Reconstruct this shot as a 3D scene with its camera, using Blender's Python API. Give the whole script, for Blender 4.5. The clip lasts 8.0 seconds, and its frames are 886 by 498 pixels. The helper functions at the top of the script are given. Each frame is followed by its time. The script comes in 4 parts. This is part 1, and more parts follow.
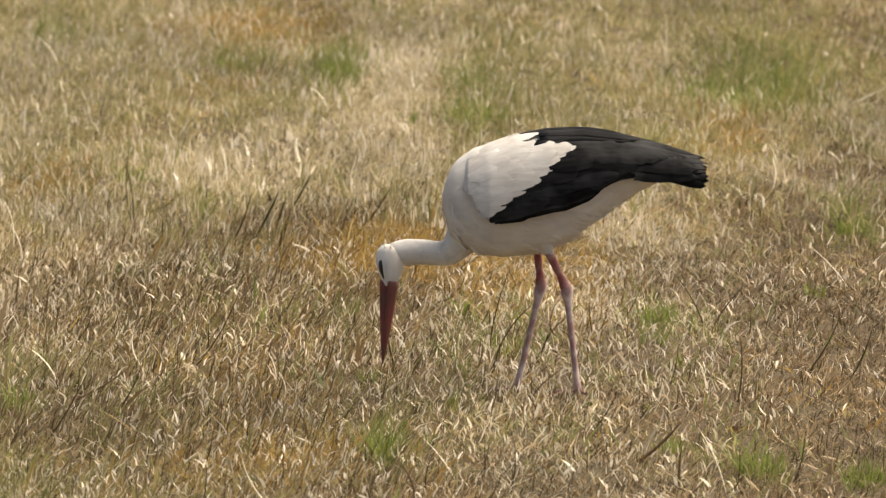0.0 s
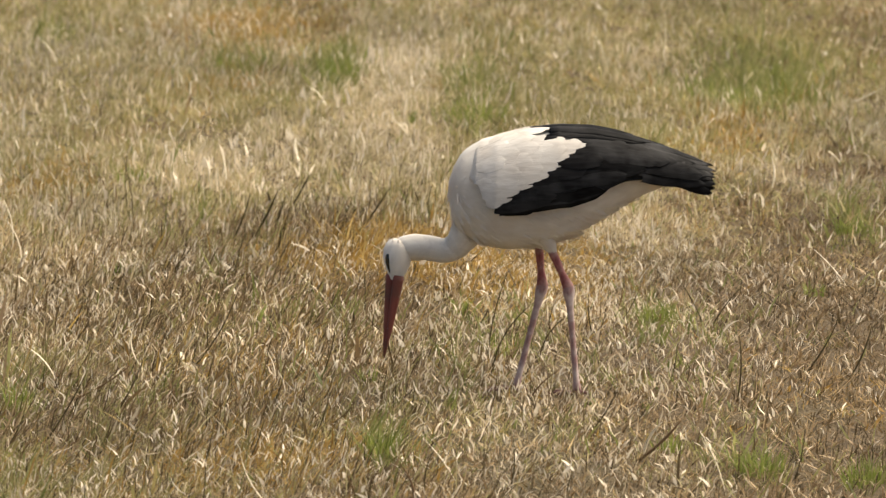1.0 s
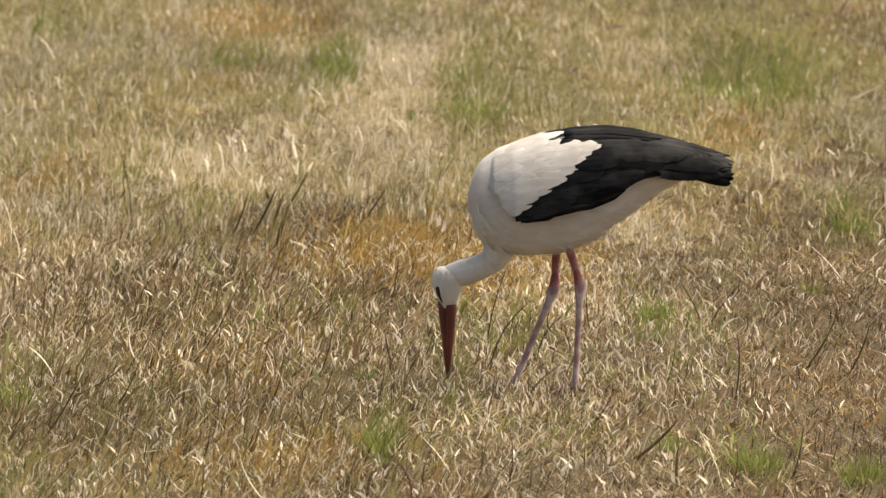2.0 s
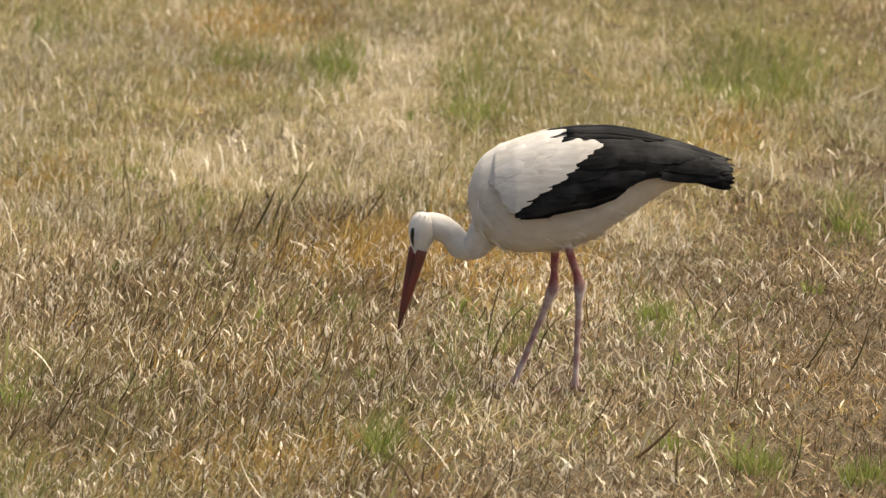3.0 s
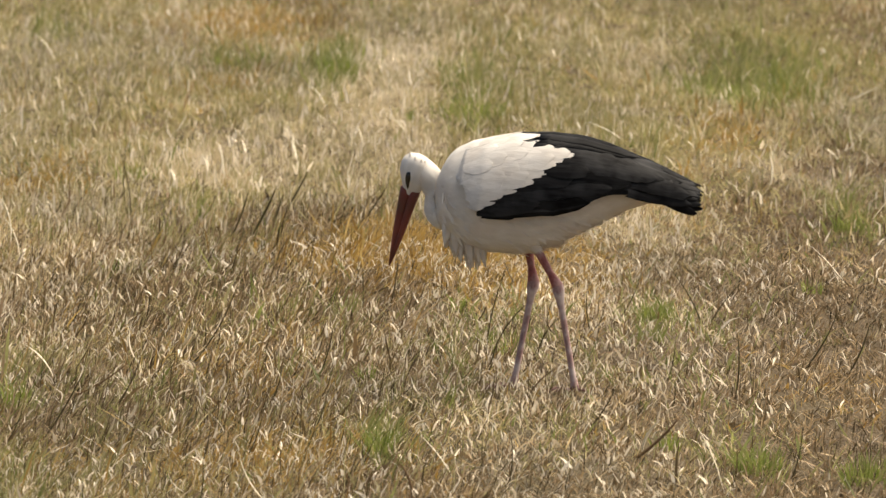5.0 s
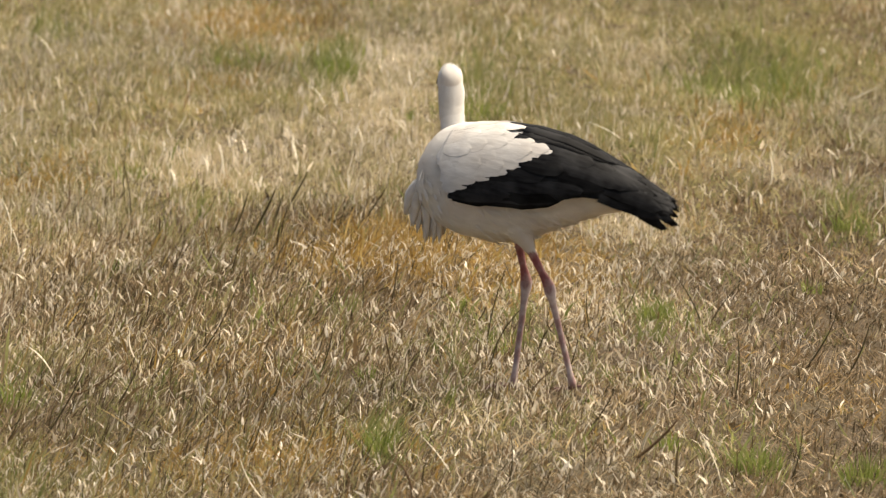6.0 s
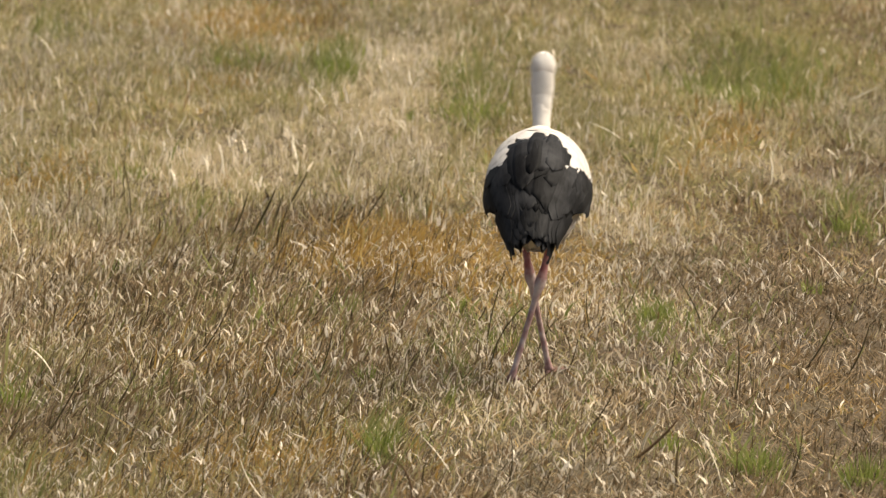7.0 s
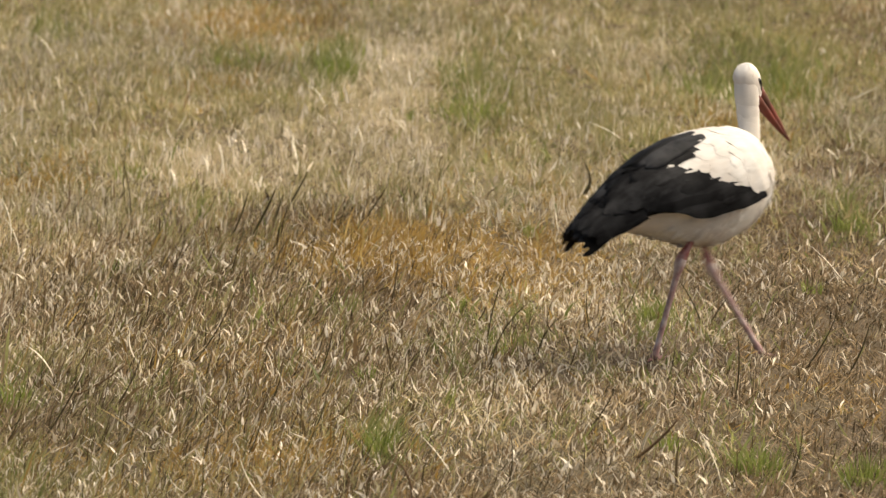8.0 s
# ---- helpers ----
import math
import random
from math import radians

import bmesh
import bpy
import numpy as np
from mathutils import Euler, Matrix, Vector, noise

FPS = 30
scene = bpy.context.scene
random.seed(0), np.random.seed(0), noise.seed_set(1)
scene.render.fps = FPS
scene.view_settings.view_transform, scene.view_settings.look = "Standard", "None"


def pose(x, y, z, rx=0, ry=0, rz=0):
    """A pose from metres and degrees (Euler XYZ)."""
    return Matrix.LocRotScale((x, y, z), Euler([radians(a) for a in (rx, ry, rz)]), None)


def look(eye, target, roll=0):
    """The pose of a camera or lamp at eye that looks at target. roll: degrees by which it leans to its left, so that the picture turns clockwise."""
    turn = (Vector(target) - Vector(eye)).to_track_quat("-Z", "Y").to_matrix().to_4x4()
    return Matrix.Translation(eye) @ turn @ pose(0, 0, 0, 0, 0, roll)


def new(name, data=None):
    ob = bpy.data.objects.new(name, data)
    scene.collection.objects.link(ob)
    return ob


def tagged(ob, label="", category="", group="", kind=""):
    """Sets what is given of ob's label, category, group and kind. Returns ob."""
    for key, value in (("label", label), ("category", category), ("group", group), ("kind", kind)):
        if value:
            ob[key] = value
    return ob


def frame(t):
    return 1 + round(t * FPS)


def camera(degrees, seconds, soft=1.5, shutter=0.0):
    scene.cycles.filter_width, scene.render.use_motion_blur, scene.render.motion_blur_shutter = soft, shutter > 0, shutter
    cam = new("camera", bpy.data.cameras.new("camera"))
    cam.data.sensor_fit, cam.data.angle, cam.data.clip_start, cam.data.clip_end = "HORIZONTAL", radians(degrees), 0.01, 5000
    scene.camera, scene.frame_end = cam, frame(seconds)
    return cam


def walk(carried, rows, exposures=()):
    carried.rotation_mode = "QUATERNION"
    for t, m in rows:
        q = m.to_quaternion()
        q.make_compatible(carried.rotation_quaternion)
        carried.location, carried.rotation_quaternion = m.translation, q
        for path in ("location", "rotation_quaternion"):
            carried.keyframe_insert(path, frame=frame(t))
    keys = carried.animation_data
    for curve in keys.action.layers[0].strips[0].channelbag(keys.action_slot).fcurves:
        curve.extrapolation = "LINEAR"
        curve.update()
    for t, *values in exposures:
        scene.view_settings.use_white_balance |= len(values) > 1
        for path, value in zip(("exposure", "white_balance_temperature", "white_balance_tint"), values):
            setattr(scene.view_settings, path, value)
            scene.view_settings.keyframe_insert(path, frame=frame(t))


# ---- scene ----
# ---- camera: long lens on a tripod, a small settling drift at the start ----
EYE = (0.0, -17.627, 2.824)
cam = camera(7.0, 8.0, soft=1.35, shutter=0.4)
cam.data.dof.use_dof, cam.data.dof.focus_distance, cam.data.dof.aperture_fstop = True, 18.0, 9.5


def aim(right, down):
    """The camera's pose when the picture has slid by this many thousandths of the lens's reach."""
    return look(EYE, (-right / 720, 0.0, 0.3464 + down / 720))


walk(cam, [(0.0, aim(5, 5.5)), (0.25, aim(4.5, 8)), (0.5, aim(4, 9.5)), (0.75, aim(3.8, 7.5)), (1.0, aim(3.5, 4.5)),
           (1.2, aim(2.5, 3)), (1.5, aim(1, 1)), (1.8, aim(0.4, 0.3)), (2.8, aim(0, 0)), (8.0, aim(0, 0))],
     [(0.0, 0.42, 6900, 10), (3.5, 0.45, 6900, 10), (5.8, 0.41, 6900, 10), (6.4, 0.37, 6900, 10), (7.0, 0.30, 6900, 10), (8.0, 0.28, 6900, 10)])

# ---- light: high hazy sun from the right ----
SUN = Vector((0.52, 0.22, 0.82)).normalized()
world = bpy.data.worlds.new("world")
scene.world = world
world.use_nodes = True
wn = world.node_tree
sky = wn.nodes.new("ShaderNodeTexSky")
sky.sky_type = "NISHITA"
sky.sun_disc = False
sky.sun_elevation = math.asin(SUN.z)
sky.sun_rotation = math.atan2(SUN.x, SUN.y)
sky.air_density, sky.dust_density, sky.ozone_density = 0.7, 4.0, 0.6
background = wn.nodes["Background"]
# thin haze takes some blue out of the sky
haze = wn.nodes.new("ShaderNodeMix")
haze.data_type, haze.blend_type = "RGBA", "MULTIPLY"
haze.inputs[0].default_value = 1.0
haze.inputs[7].default_value = (1.0, 0.95, 0.85, 1)
wn.links.new(sky.outputs[0], haze.inputs[6])
wn.links.new(haze.outputs[2], background.inputs[0])
background.inputs[1].default_value = 0.14
sun = new("sun", bpy.data.lights.new("sun", "SUN"))
sun.data.energy, sun.data.angle, sun.data.color = 5.0, radians(66.0), (1.0, 0.905, 0.75)
sun.matrix_world = look(SUN * 30, (0, 0, 0))


# ---- materials ----
def material(name):
    m = bpy.data.materials.new(name)
    m.use_nodes = True
    m.node_tree.nodes.clear()
    return m, m.node_tree.nodes, m.node_tree.links


def noise_node(n, l, scale, detail=3.0, stretch=(1, 1, 1), coord="Object"):
    tc = n.new("ShaderNodeTexCoord")
    mp = n.new("ShaderNodeMapping")
    mp.inputs["Scale"].default_value = stretch
    l.new(tc.outputs[coord], mp.inputs[0])
    tx = n.new("ShaderNodeTexNoise")
    tx.inputs["Scale"].default_value, tx.inputs["Detail"].default_value = scale, detail
    l.new(mp.outputs[0], tx.inputs["Vector"])
    return tx.outputs["Fac"]


def ramp(n, l, fac, stops):
    r = n.new("ShaderNodeValToRGB")
    while len(r.color_ramp.elements) < len(stops):
        r.color_ramp.elements.new(0.5)
    for e, (at, c) in zip(r.color_ramp.elements, stops):
        e.position, e.color = at, (*c, 1)
    l.new(fac, r.inputs[0])
    return r.outputs[0]


def mixed(n, l, fac, a, b, how="MIX"):
    x = n.new("ShaderNodeMix")
    x.data_type, x.blend_type = "RGBA", how
    for value, socket in ((fac, x.inputs[0]), (a, x.inputs[6]), (b, x.inputs[7])):
        if isinstance(value, (int, float)):
            socket.default_value = value
        elif isinstance(value, tuple):
            socket.default_value = (*value, 1)
        else:
            l.new(value, socket)
    return x.outputs[2]


def blade_material(name, tints, through_light=0.4, rough=0.55, spec=0.35):
    """Thin blades: each one its own tint, darker thatchy patches, light shining through."""
    m, n, l = material(name)
    geo = n.new("ShaderNodeNewGeometry")
    tint = ramp(n, l, geo.outputs["Random Per Island"], [(k / (len(tints) - 1), c) for k, c in enumerate(tints)])
    patch = noise_node(n, l, 1.7, 4.0, (1, 0.4, 1))
    shade = ramp(n, l, patch, [(0.3, (0.72, 0.72, 0.72)), (0.7, (1.15, 1.12, 1.05))])
    colour = mixed(n, l, 1.0, tint, shade, "MULTIPLY")
    fleck = noise_node(n, l, 60.0, 2.0)
    colour = mixed(n, l, 0.35, colour, ramp(n, l, fleck, [(0.3, (0.55, 0.5, 0.45)), (0.65, (1.2, 1.15, 1.05))]), "MULTIPLY")
    skin = n.new("ShaderNodeBsdfPrincipled")
    skin.inputs["Roughness"].default_value = rough
    skin.inputs["Specular IOR Level"].default_value = spec
    l.new(colour, skin.inputs["Base Color"])
    thin = n.new("ShaderNodeBsdfTranslucent")
    l.new(colour, thin.inputs[0])
    both = n.new("ShaderNodeMixShader")
    both.inputs[0].default_value = through_light
    l.new(skin.outputs[0], both.inputs[1])
    l.new(thin.outputs[0], both.inputs[2])
    out = n.new("ShaderNodeOutputMaterial")
    l.new(both.outputs[0], out.inputs[0])
    return m


def coat(name, dark, pale, rough=0.7, scale=40.0, stretch=(1, 1, 1), bump=0.25, spec=0.3, sheen=0.0, stain=None, stain_scale=9.0, depth=0.004, spread=(0.88, 1.0), gloss=(1, 1, 1)):
    """Skin, horn and plumage: two-scale colour, fine relief."""
    m, n, l = material(name)
    fine = noise_node(n, l, scale, 4.0, stretch)
    colour = ramp(n, l, fine, [(0.3, dark), (0.7, pale)])
    if stain:
        broad = noise_node(n, l, stain_scale, 3.0)
        colour = mixed(n, l, ramp(n, l, broad, [(0.45, (0, 0, 0)), (0.7, (1, 1, 1))]), colour, stain)
    info = n.new("ShaderNodeObjectInfo")
    vary = ramp(n, l, info.outputs["Random"], [(0.0, (spread[0],) * 3), (1.0, (spread[1],) * 3)])
    colour = mixed(n, l, 1.0, colour, vary, "MULTIPLY")
    skin = n.new("ShaderNodeBsdfPrincipled")
    skin.inputs["Roughness"].default_value = rough
    skin.inputs["Specular IOR Level"].default_value = spec
    skin.inputs["Specular Tint"].default_value = (*gloss, 1)
    skin.inputs["Sheen Weight"].default_value = sheen
    skin.inputs["Sheen Roughness"].default_value = 0.5
    l.new(colour, skin.inputs["Base Color"])
    bp = n.new("ShaderNodeBump")
    bp.inputs["Strength"].default_value, bp.inputs["Distance"].default_value = bump, depth
    l.new(fine, bp.inputs["Height"])
    l.new(bp.outputs[0], skin.inputs["Normal"])
    out = n.new("ShaderNodeOutputMaterial")
    l.new(skin.outputs[0], out.inputs[0])
    return m


# wide dark-to-pale tints also put hard-sun contrast between blades into the colour
M_STRAW = blade_material("dry_straw", [(0.26, 0.20, 0.12), (0.53, 0.41, 0.21), (0.53, 0.43, 0.31), (0.66, 0.57, 0.37), (0.82, 0.74, 0.55)], 0.45)
M_HAY = blade_material("fine_hay", [(0.42, 0.365, 0.235), (0.57, 0.505, 0.32), (0.60, 0.515, 0.385), (0.61, 0.555, 0.39), (0.80, 0.74, 0.57)], 0.5)
M_BROWN = blade_material("dead_stubble", [(0.06, 0.043, 0.024), (0.16, 0.118, 0.058), (0.25, 0.17, 0.095), (0.38, 0.295, 0.19), (0.56, 0.445, 0.285)])
M_OCHRE = blade_material("ochre_grass", [(0.23, 0.14, 0.042), (0.46, 0.295, 0.085), (0.39, 0.29, 0.105), (0.59, 0.44, 0.19)], 0.5)
M_GREY = blade_material("grey_seed_grass", [(0.24, 0.21, 0.17), (0.40, 0.36, 0.30), (0.50, 0.45, 0.38), (0.64, 0.59, 0.51)], 0.4)
M_GREEN = blade_material("green_grass", [(0.12, 0.15, 0.045), (0.22, 0.26, 0.08), (0.27, 0.29, 0.11), (0.38, 0.39, 0.17)], 0.5)
M_OLIVE = blade_material("fading_grass", [(0.14, 0.13, 0.06), (0.29, 0.285, 0.12), (0.38, 0.33, 0.15), (0.40, 0.38, 0.21), (0.54, 0.49, 0.28)], 0.5)
M_FRESH = blade_material("fresh_grass", [(0.14, 0.19, 0.04), (0.24, 0.31, 0.07), (0.35, 0.40, 0.12)], 0.5)
# pale dead leaves; the near-white stops also paint in sun glints
M_PALE = blade_material("bleached_leaf_glint", [(0.64, 0.56, 0.43), (0.84, 0.77, 0.64), (0.93, 0.89, 0.80)], 0.35, 0.35)
M_LEAF = blade_material("bleached_sheath", [(0.84, 0.79, 0.66), (0.93, 0.90, 0.80)], 0.2, 0.5)
M_DARK = blade_material("dark_stalk", [(0.06, 0.047, 0.028), (0.10, 0.088, 0.048), (0.14, 0.105, 0.062), (0.22, 0.175, 0.11)], 0.1, 0.8, 0.05)
M_TWIG = blade_material("brown_twig", [(0.16, 0.105, 0.06), (0.27, 0.19, 0.115)], 0.05, 0.8, 0.1)
M_WHITE = coat("white_plumage", (0.66, 0.63, 0.585), (0.78, 0.757, 0.715), 0.85, 55.0, (0.35, 1, 1), 0.3, 0.12, 0.1, (0.67, 0.61, 0.54))
M_COVERT = coat("white_covert", (0.56, 0.54, 0.512), (0.68, 0.662, 0.637), 0.8, 70.0, (0.2, 1, 1), 0.3, 0.12, 0.1, (0.585, 0.545, 0.50), 12.0)
# feather-to-feather tone spread stands in for grey sheen streaks on the black
M_BLACK = coat("black_flight_feather", (0.004, 0.004, 0.0043), (0.013, 0.0133, 0.0143), 0.6, 120.0, (0.12, 1, 1), 0.45, 0.045, 0.0, (0.024, 0.0245, 0.026), 14.0, 0.002, (0.4, 1.8), (0.9, 0.95, 1.0))
M_BILL = coat("red_bill", (0.15, 0.042, 0.034), (0.25, 0.072, 0.054), 0.5, 30.0, (0.3, 1, 1), 0.15, 0.25, 0.0, (0.125, 0.06, 0.042), 16.0)
M_RED = coat("red_leg_skin", (0.21, 0.055, 0.052), (0.35, 0.12, 0.115), 0.55, 160.0, (1, 1, 0.5), 0.4, 0.35, 0.0, (0.43, 0.26, 0.24), 25.0, 0.002)
M_SHANK = coat("pale_leg_skin", (0.27, 0.15, 0.145), (0.43, 0.285, 0.27), 0.6, 150.0, (1, 1, 0.5), 0.5, 0.3, 0.0, (0.62, 0.52, 0.49), 26.0, 0.002)
M_FOOT = coat("foot_skin", (0.12, 0.06, 0.053), (0.23, 0.12, 0.108), 0.65, 150.0, (1, 1, 1), 0.4, 0.3, 0.0, None, 9.0, 0.002)
M_EYE = coat("eye_skin", (0.008, 0.008, 0.008), (0.02, 0.018, 0.016), 0.25, 60.0, (1, 1, 1), 0.1, 0.6)


def soil_material():
    m, n, l = material("thatch_soil")
    fine = noise_node(n, l, 90.0, 5.0, (1, 0.6, 1))
    colour = ramp(n, l, fine, [(0.25, (0.02, 0.014, 0.007)), (0.5, (0.06, 0.041, 0.021)), (0.75, (0.18, 0.13, 0.07))])
    broad = noise_node(n, l, 0.9, 5.0, (1, 0.5, 1))
    colour = mixed(n, l, 0.45, colour, ramp(n, l, broad, [(0.3, (0.09, 0.06, 0.027)), (0.5, (0.13, 0.09, 0.04)), (0.7, (0.09, 0.08, 0.03))]))
    skin = n.new("ShaderNodeBsdfPrincipled")
    skin.inputs["Roughness"].default_value = 0.95
    l.new(colour, skin.inputs["Base Color"])
    bp = n.new("ShaderNodeBump")
    bp.inputs["Strength"].default_value, bp.inputs["Distance"].default_value = 0.8, 0.03
    l.new(fine, bp.inputs["Height"])
    l.new(bp.outputs[0], skin.inputs["Normal"])
    out = n.new("ShaderNodeOutputMaterial")
    l.new(skin.outputs[0], out.inputs[0])
    return m


M_SOIL = soil_material()


# ---- mesh helpers ----
def part(name, bm, mat, parent=None, label="", crisp=False):
    """Links a bmesh as one smooth mesh object under a thing or part."""
    me = bpy.data.meshes.new(name)
    bmesh.ops.recalc_face_normals(bm, faces=bm.faces)
    bm.to_mesh(me)
    bm.free()
    for p in me.polygons:
        p.use_smooth = True
    if crisp:
        me.set_sharp_from_angle(angle=radians(40))
    me.materials.append(mat)
    ob = new(name, me)
    ob.parent = parent
    if label:
        tagged(ob, label)
    return ob


def tube(bm, rings, sides=10):
    """Skin a row of rings (centre, side vector, up vector), closed at both ends."""
    rows = []
    for c, a, b in rings:
        rows.append([bm.verts.new(c + a * math.cos(2 * math.pi * k / sides) + b * math.sin(2 * math.pi * k / sides)) for k in range(sides)])
    for r, s in zip(rows, rows[1:]):
        for k in range(sides):
            bm.faces.new((r[k], r[(k + 1) % sides], s[(k + 1) % sides], s[k]))
    bm.faces.new(rows[0][::-1])
    bm.faces.new(rows[-1])
    return bm


# ---- field ----
def relief(x, y):
    """Gentle unevenness of the meadow, a few centimetres, flat where the bird stands."""
    bumps = (0.022 * np.sin(1.9 * x + 0.7 * y + 1.3) * np.sin(0.8 * y - 0.6 * x) + 0.014 * np.sin(4.1 * x - 1.7 * y)
             + 0.010 * np.sin(7.3 * x + 3.1 * y + 2.0))
    near = np.exp(-(((x - 0.35) / 0.6) ** 2 + ((y - 0.3) / 0.7) ** 2))
    return bumps * (1 - near)


def build_ground():
    fine_x = np.concatenate([[-1500, -400, -120, -40, -15], np.linspace(-6, 6, 121), [15, 40, 120, 400, 1500]])
    fine_y = np.concatenate([[-1500, -400, -120, -40, -20], np.linspace(-12, 16, 225), [25, 45, 120, 400, 1500]])
    gx, gy = np.meshgrid(fine_x, fine_y)
    inside = (np.abs(gx) <= 6) & (gy > -12.1) & (gy < 16.1)
    gz = np.where(inside, relief(gx, gy), 0.0)
    w, h = len(fine_x), len(fine_y)
    verts = np.stack([gx, gy, gz], -1).reshape(-1, 3)
    i = np.arange(w * h).reshape(h, w)
    quads = np.stack([i[:-1, :-1], i[:-1, 1:], i[1:, 1:], i[1:, :-1]], -1).reshape(-1, 4)
    me = bpy.data.meshes.new("ground")
    me.from_pydata(verts.tolist(), [], quads.tolist())
    for p in me.polygons:
        p.use_smooth = True
    me.materials.append(M_SOIL)
    tagged(new("ground", me), "uneven dry meadow soil with brown thatch", "ground", kind="structure")


build_ground()


def ripple(x, y, seed, size):
    """Smooth patchiness between about -1 and 1."""
    r = np.random.RandomState(seed)
    total = np.zeros_like(x)
    for k in range(7):
        a, s, p = r.uniform(0, 2 * math.pi), r.uniform(0.6, 1.9) / size, r.uniform(0, 2 * math.pi)
        total += np.sin(2 * math.pi * s * (x * math.cos(a) + 0.45 * y * math.sin(a)) + p)
    return total / 3.2


def spots(x, y, places):
    """Where a kind of grass grows thicker: middles, half-widths across and along, strengths."""
    total = np.zeros_like(x)
    for px, py, wx, wy, s in places:
        total += s * np.exp(-((x - px) / wx) ** 2 - ((y - py) / wy) ** 2)
    return total


GREEN_SPOTS = [(-0.62, 1.3, 0.12, 0.3, 0.7), (-0.30, 1.05, 0.14, 0.3, 0.7), (-0.35, 0.1, 0.1, 0.3, 0.6), (-0.75, -0.3, 0.12, 0.3, 0.5), (-0.15, -1.00, 0.05, 0.27, 6), (0.73, -0.92, 0.11, 0.32, 3.6), (0.97, -1.19, 0.06, 0.35, 4), (0.55, 1.14, 0.07, 0.40, 2.6), (1.16, 3.02, 0.07, 0.42, 2),
    (1.09, 6.81, 0.21, 0.93, 2.4), (0.10, 6.16, 0.09, 0.96, 1.5), (-0.36, 6.81, 0.08, 0.76, 2.6), (-1.03, -0.12, 0.08, 0.39, 1.5), (-0.98, -1.50, 0.06, 0.37, 1.3),
    (-0.71, 7.07, 0.12, 0.26, 0.8), (0.21, 1.00, 0.06, 0.50, 1), (0.05, 0.61, 0.06, 0.76, 0.7), (0.82, 1.00, 0.18, 0.59, 0.45), (-1.37, 8.24, 0.12, 0.57, 1),
    (0.71, -1.50, 0.08, 0.30, 0.8), (-0.70, 3.39, 0.05, 0.31, 0.9), (0.67, 0.23, 0.07, 0.46, 0.7), (-0.45, 1.00, 0.13, 0.50, 0.35)]
OCHRE_SPOTS = [(-0.72, -1.1, 0.38, 0.45, 0.8), (-0.30, -0.9, 0.25, 0.35, 0.6), (-0.6, 0.4, 0.3, 0.4, 0.6), (0.98, 0.0, 0.14, 0.3, 0.9), (-0.25, 2.09, 0.22, 0.46, 2.9), (-0.10, 2.61, 0.14, 0.38, 1.8), (0.12, 1.90, 0.16, 0.54, 2.4), (0.20, 2.5, 0.2, 0.4, 1.8), (-0.72, 6.16, 0.17, 0.80, 0.8), (-1.23, 3.97, 0.15, 0.46, 1.5),
    (-0.76, 8.3, 0.24, 0.55, 2.4), (0.86, 4.87, 0.14, 0.65, 1.4), (1.15, 6.24, 0.21, 0.32, 0.9), (-0.43, -1.35, 0.30, 0.42, 1), (-0.42, -0.12, 0.17, 0.53, 0.6),
    (0.36, 3.33, 0.10, 0.62, 0.7), (0.98, -0.30, 0.11, 0.43, 0.7), (0.35, 2.26, 0.14, 0.51, 1.7)]
OLIVE_SPOTS = [(-0.92, -1.1, 0.3, 0.5, 1.3), (-0.5, -0.5, 0.4, 0.4, 0.8), (0.52, 8.35, 0.30, 0.55, 1.3), (-1.25, 6.81, 0.19, 1.70, 1.6), (-0.65, 5.69, 0.22, 0.62, 0.8), (0.18, 6.65, 0.23, 1.51, 0.9), (1.10, 8.06, 0.24, 0.93, 1.8), (1.30, 7.33, 0.24, 1.41, 1.3),
    (-0.75, -1.50, 0.32, 0.45, 1), (-0.81, 3.58, 0.20, 1.02, 0.6), (-0.41, 5.84, 0.11, 0.94, 0.7), (0.49, 5.69, 0.27, 0.92, 0.7), (-0.18, -1.42, 0.13, 0.38, 0.7),
    (0.55, -0.96, 0.08, 0.32, 0.7), (0.02, -0.30, 0.16, 0.69, 0.4), (0.74, 4.94, 0.18, 0.87, 1.3), (-0.70, 0.70, 0.32, 1.06, 0.55), (-0.88, -0.12, 0.21, 0.70, 0.5)]
GREY_SPOTS = [(-1.33, 7.05, 0.30, 1.2, 2.2), (-1.05, 1.6, 0.28, 0.5, 1.0), (-0.5, 3.15, 0.22, 0.35, 1.6), (0.75, 0.9, 0.35, 0.5, 0.7), (0.50, 8.4, 0.25, 0.4, 1.2), (1.2, 4.1, 0.3, 0.3, 1.6),
    (-0.4, 1.5, 0.3, 0.3, 0.8), (0.25, -1.2, 0.25, 0.3, 1.2), (-0.95, 3.0, 0.3, 0.4, 0.9), (-0.2, 7.3, 0.3, 0.6, 0.8), (0.85, 6.9, 0.2, 0.6, 0.7), (-0.85, 0.4, 0.3, 0.5, 0.3)]
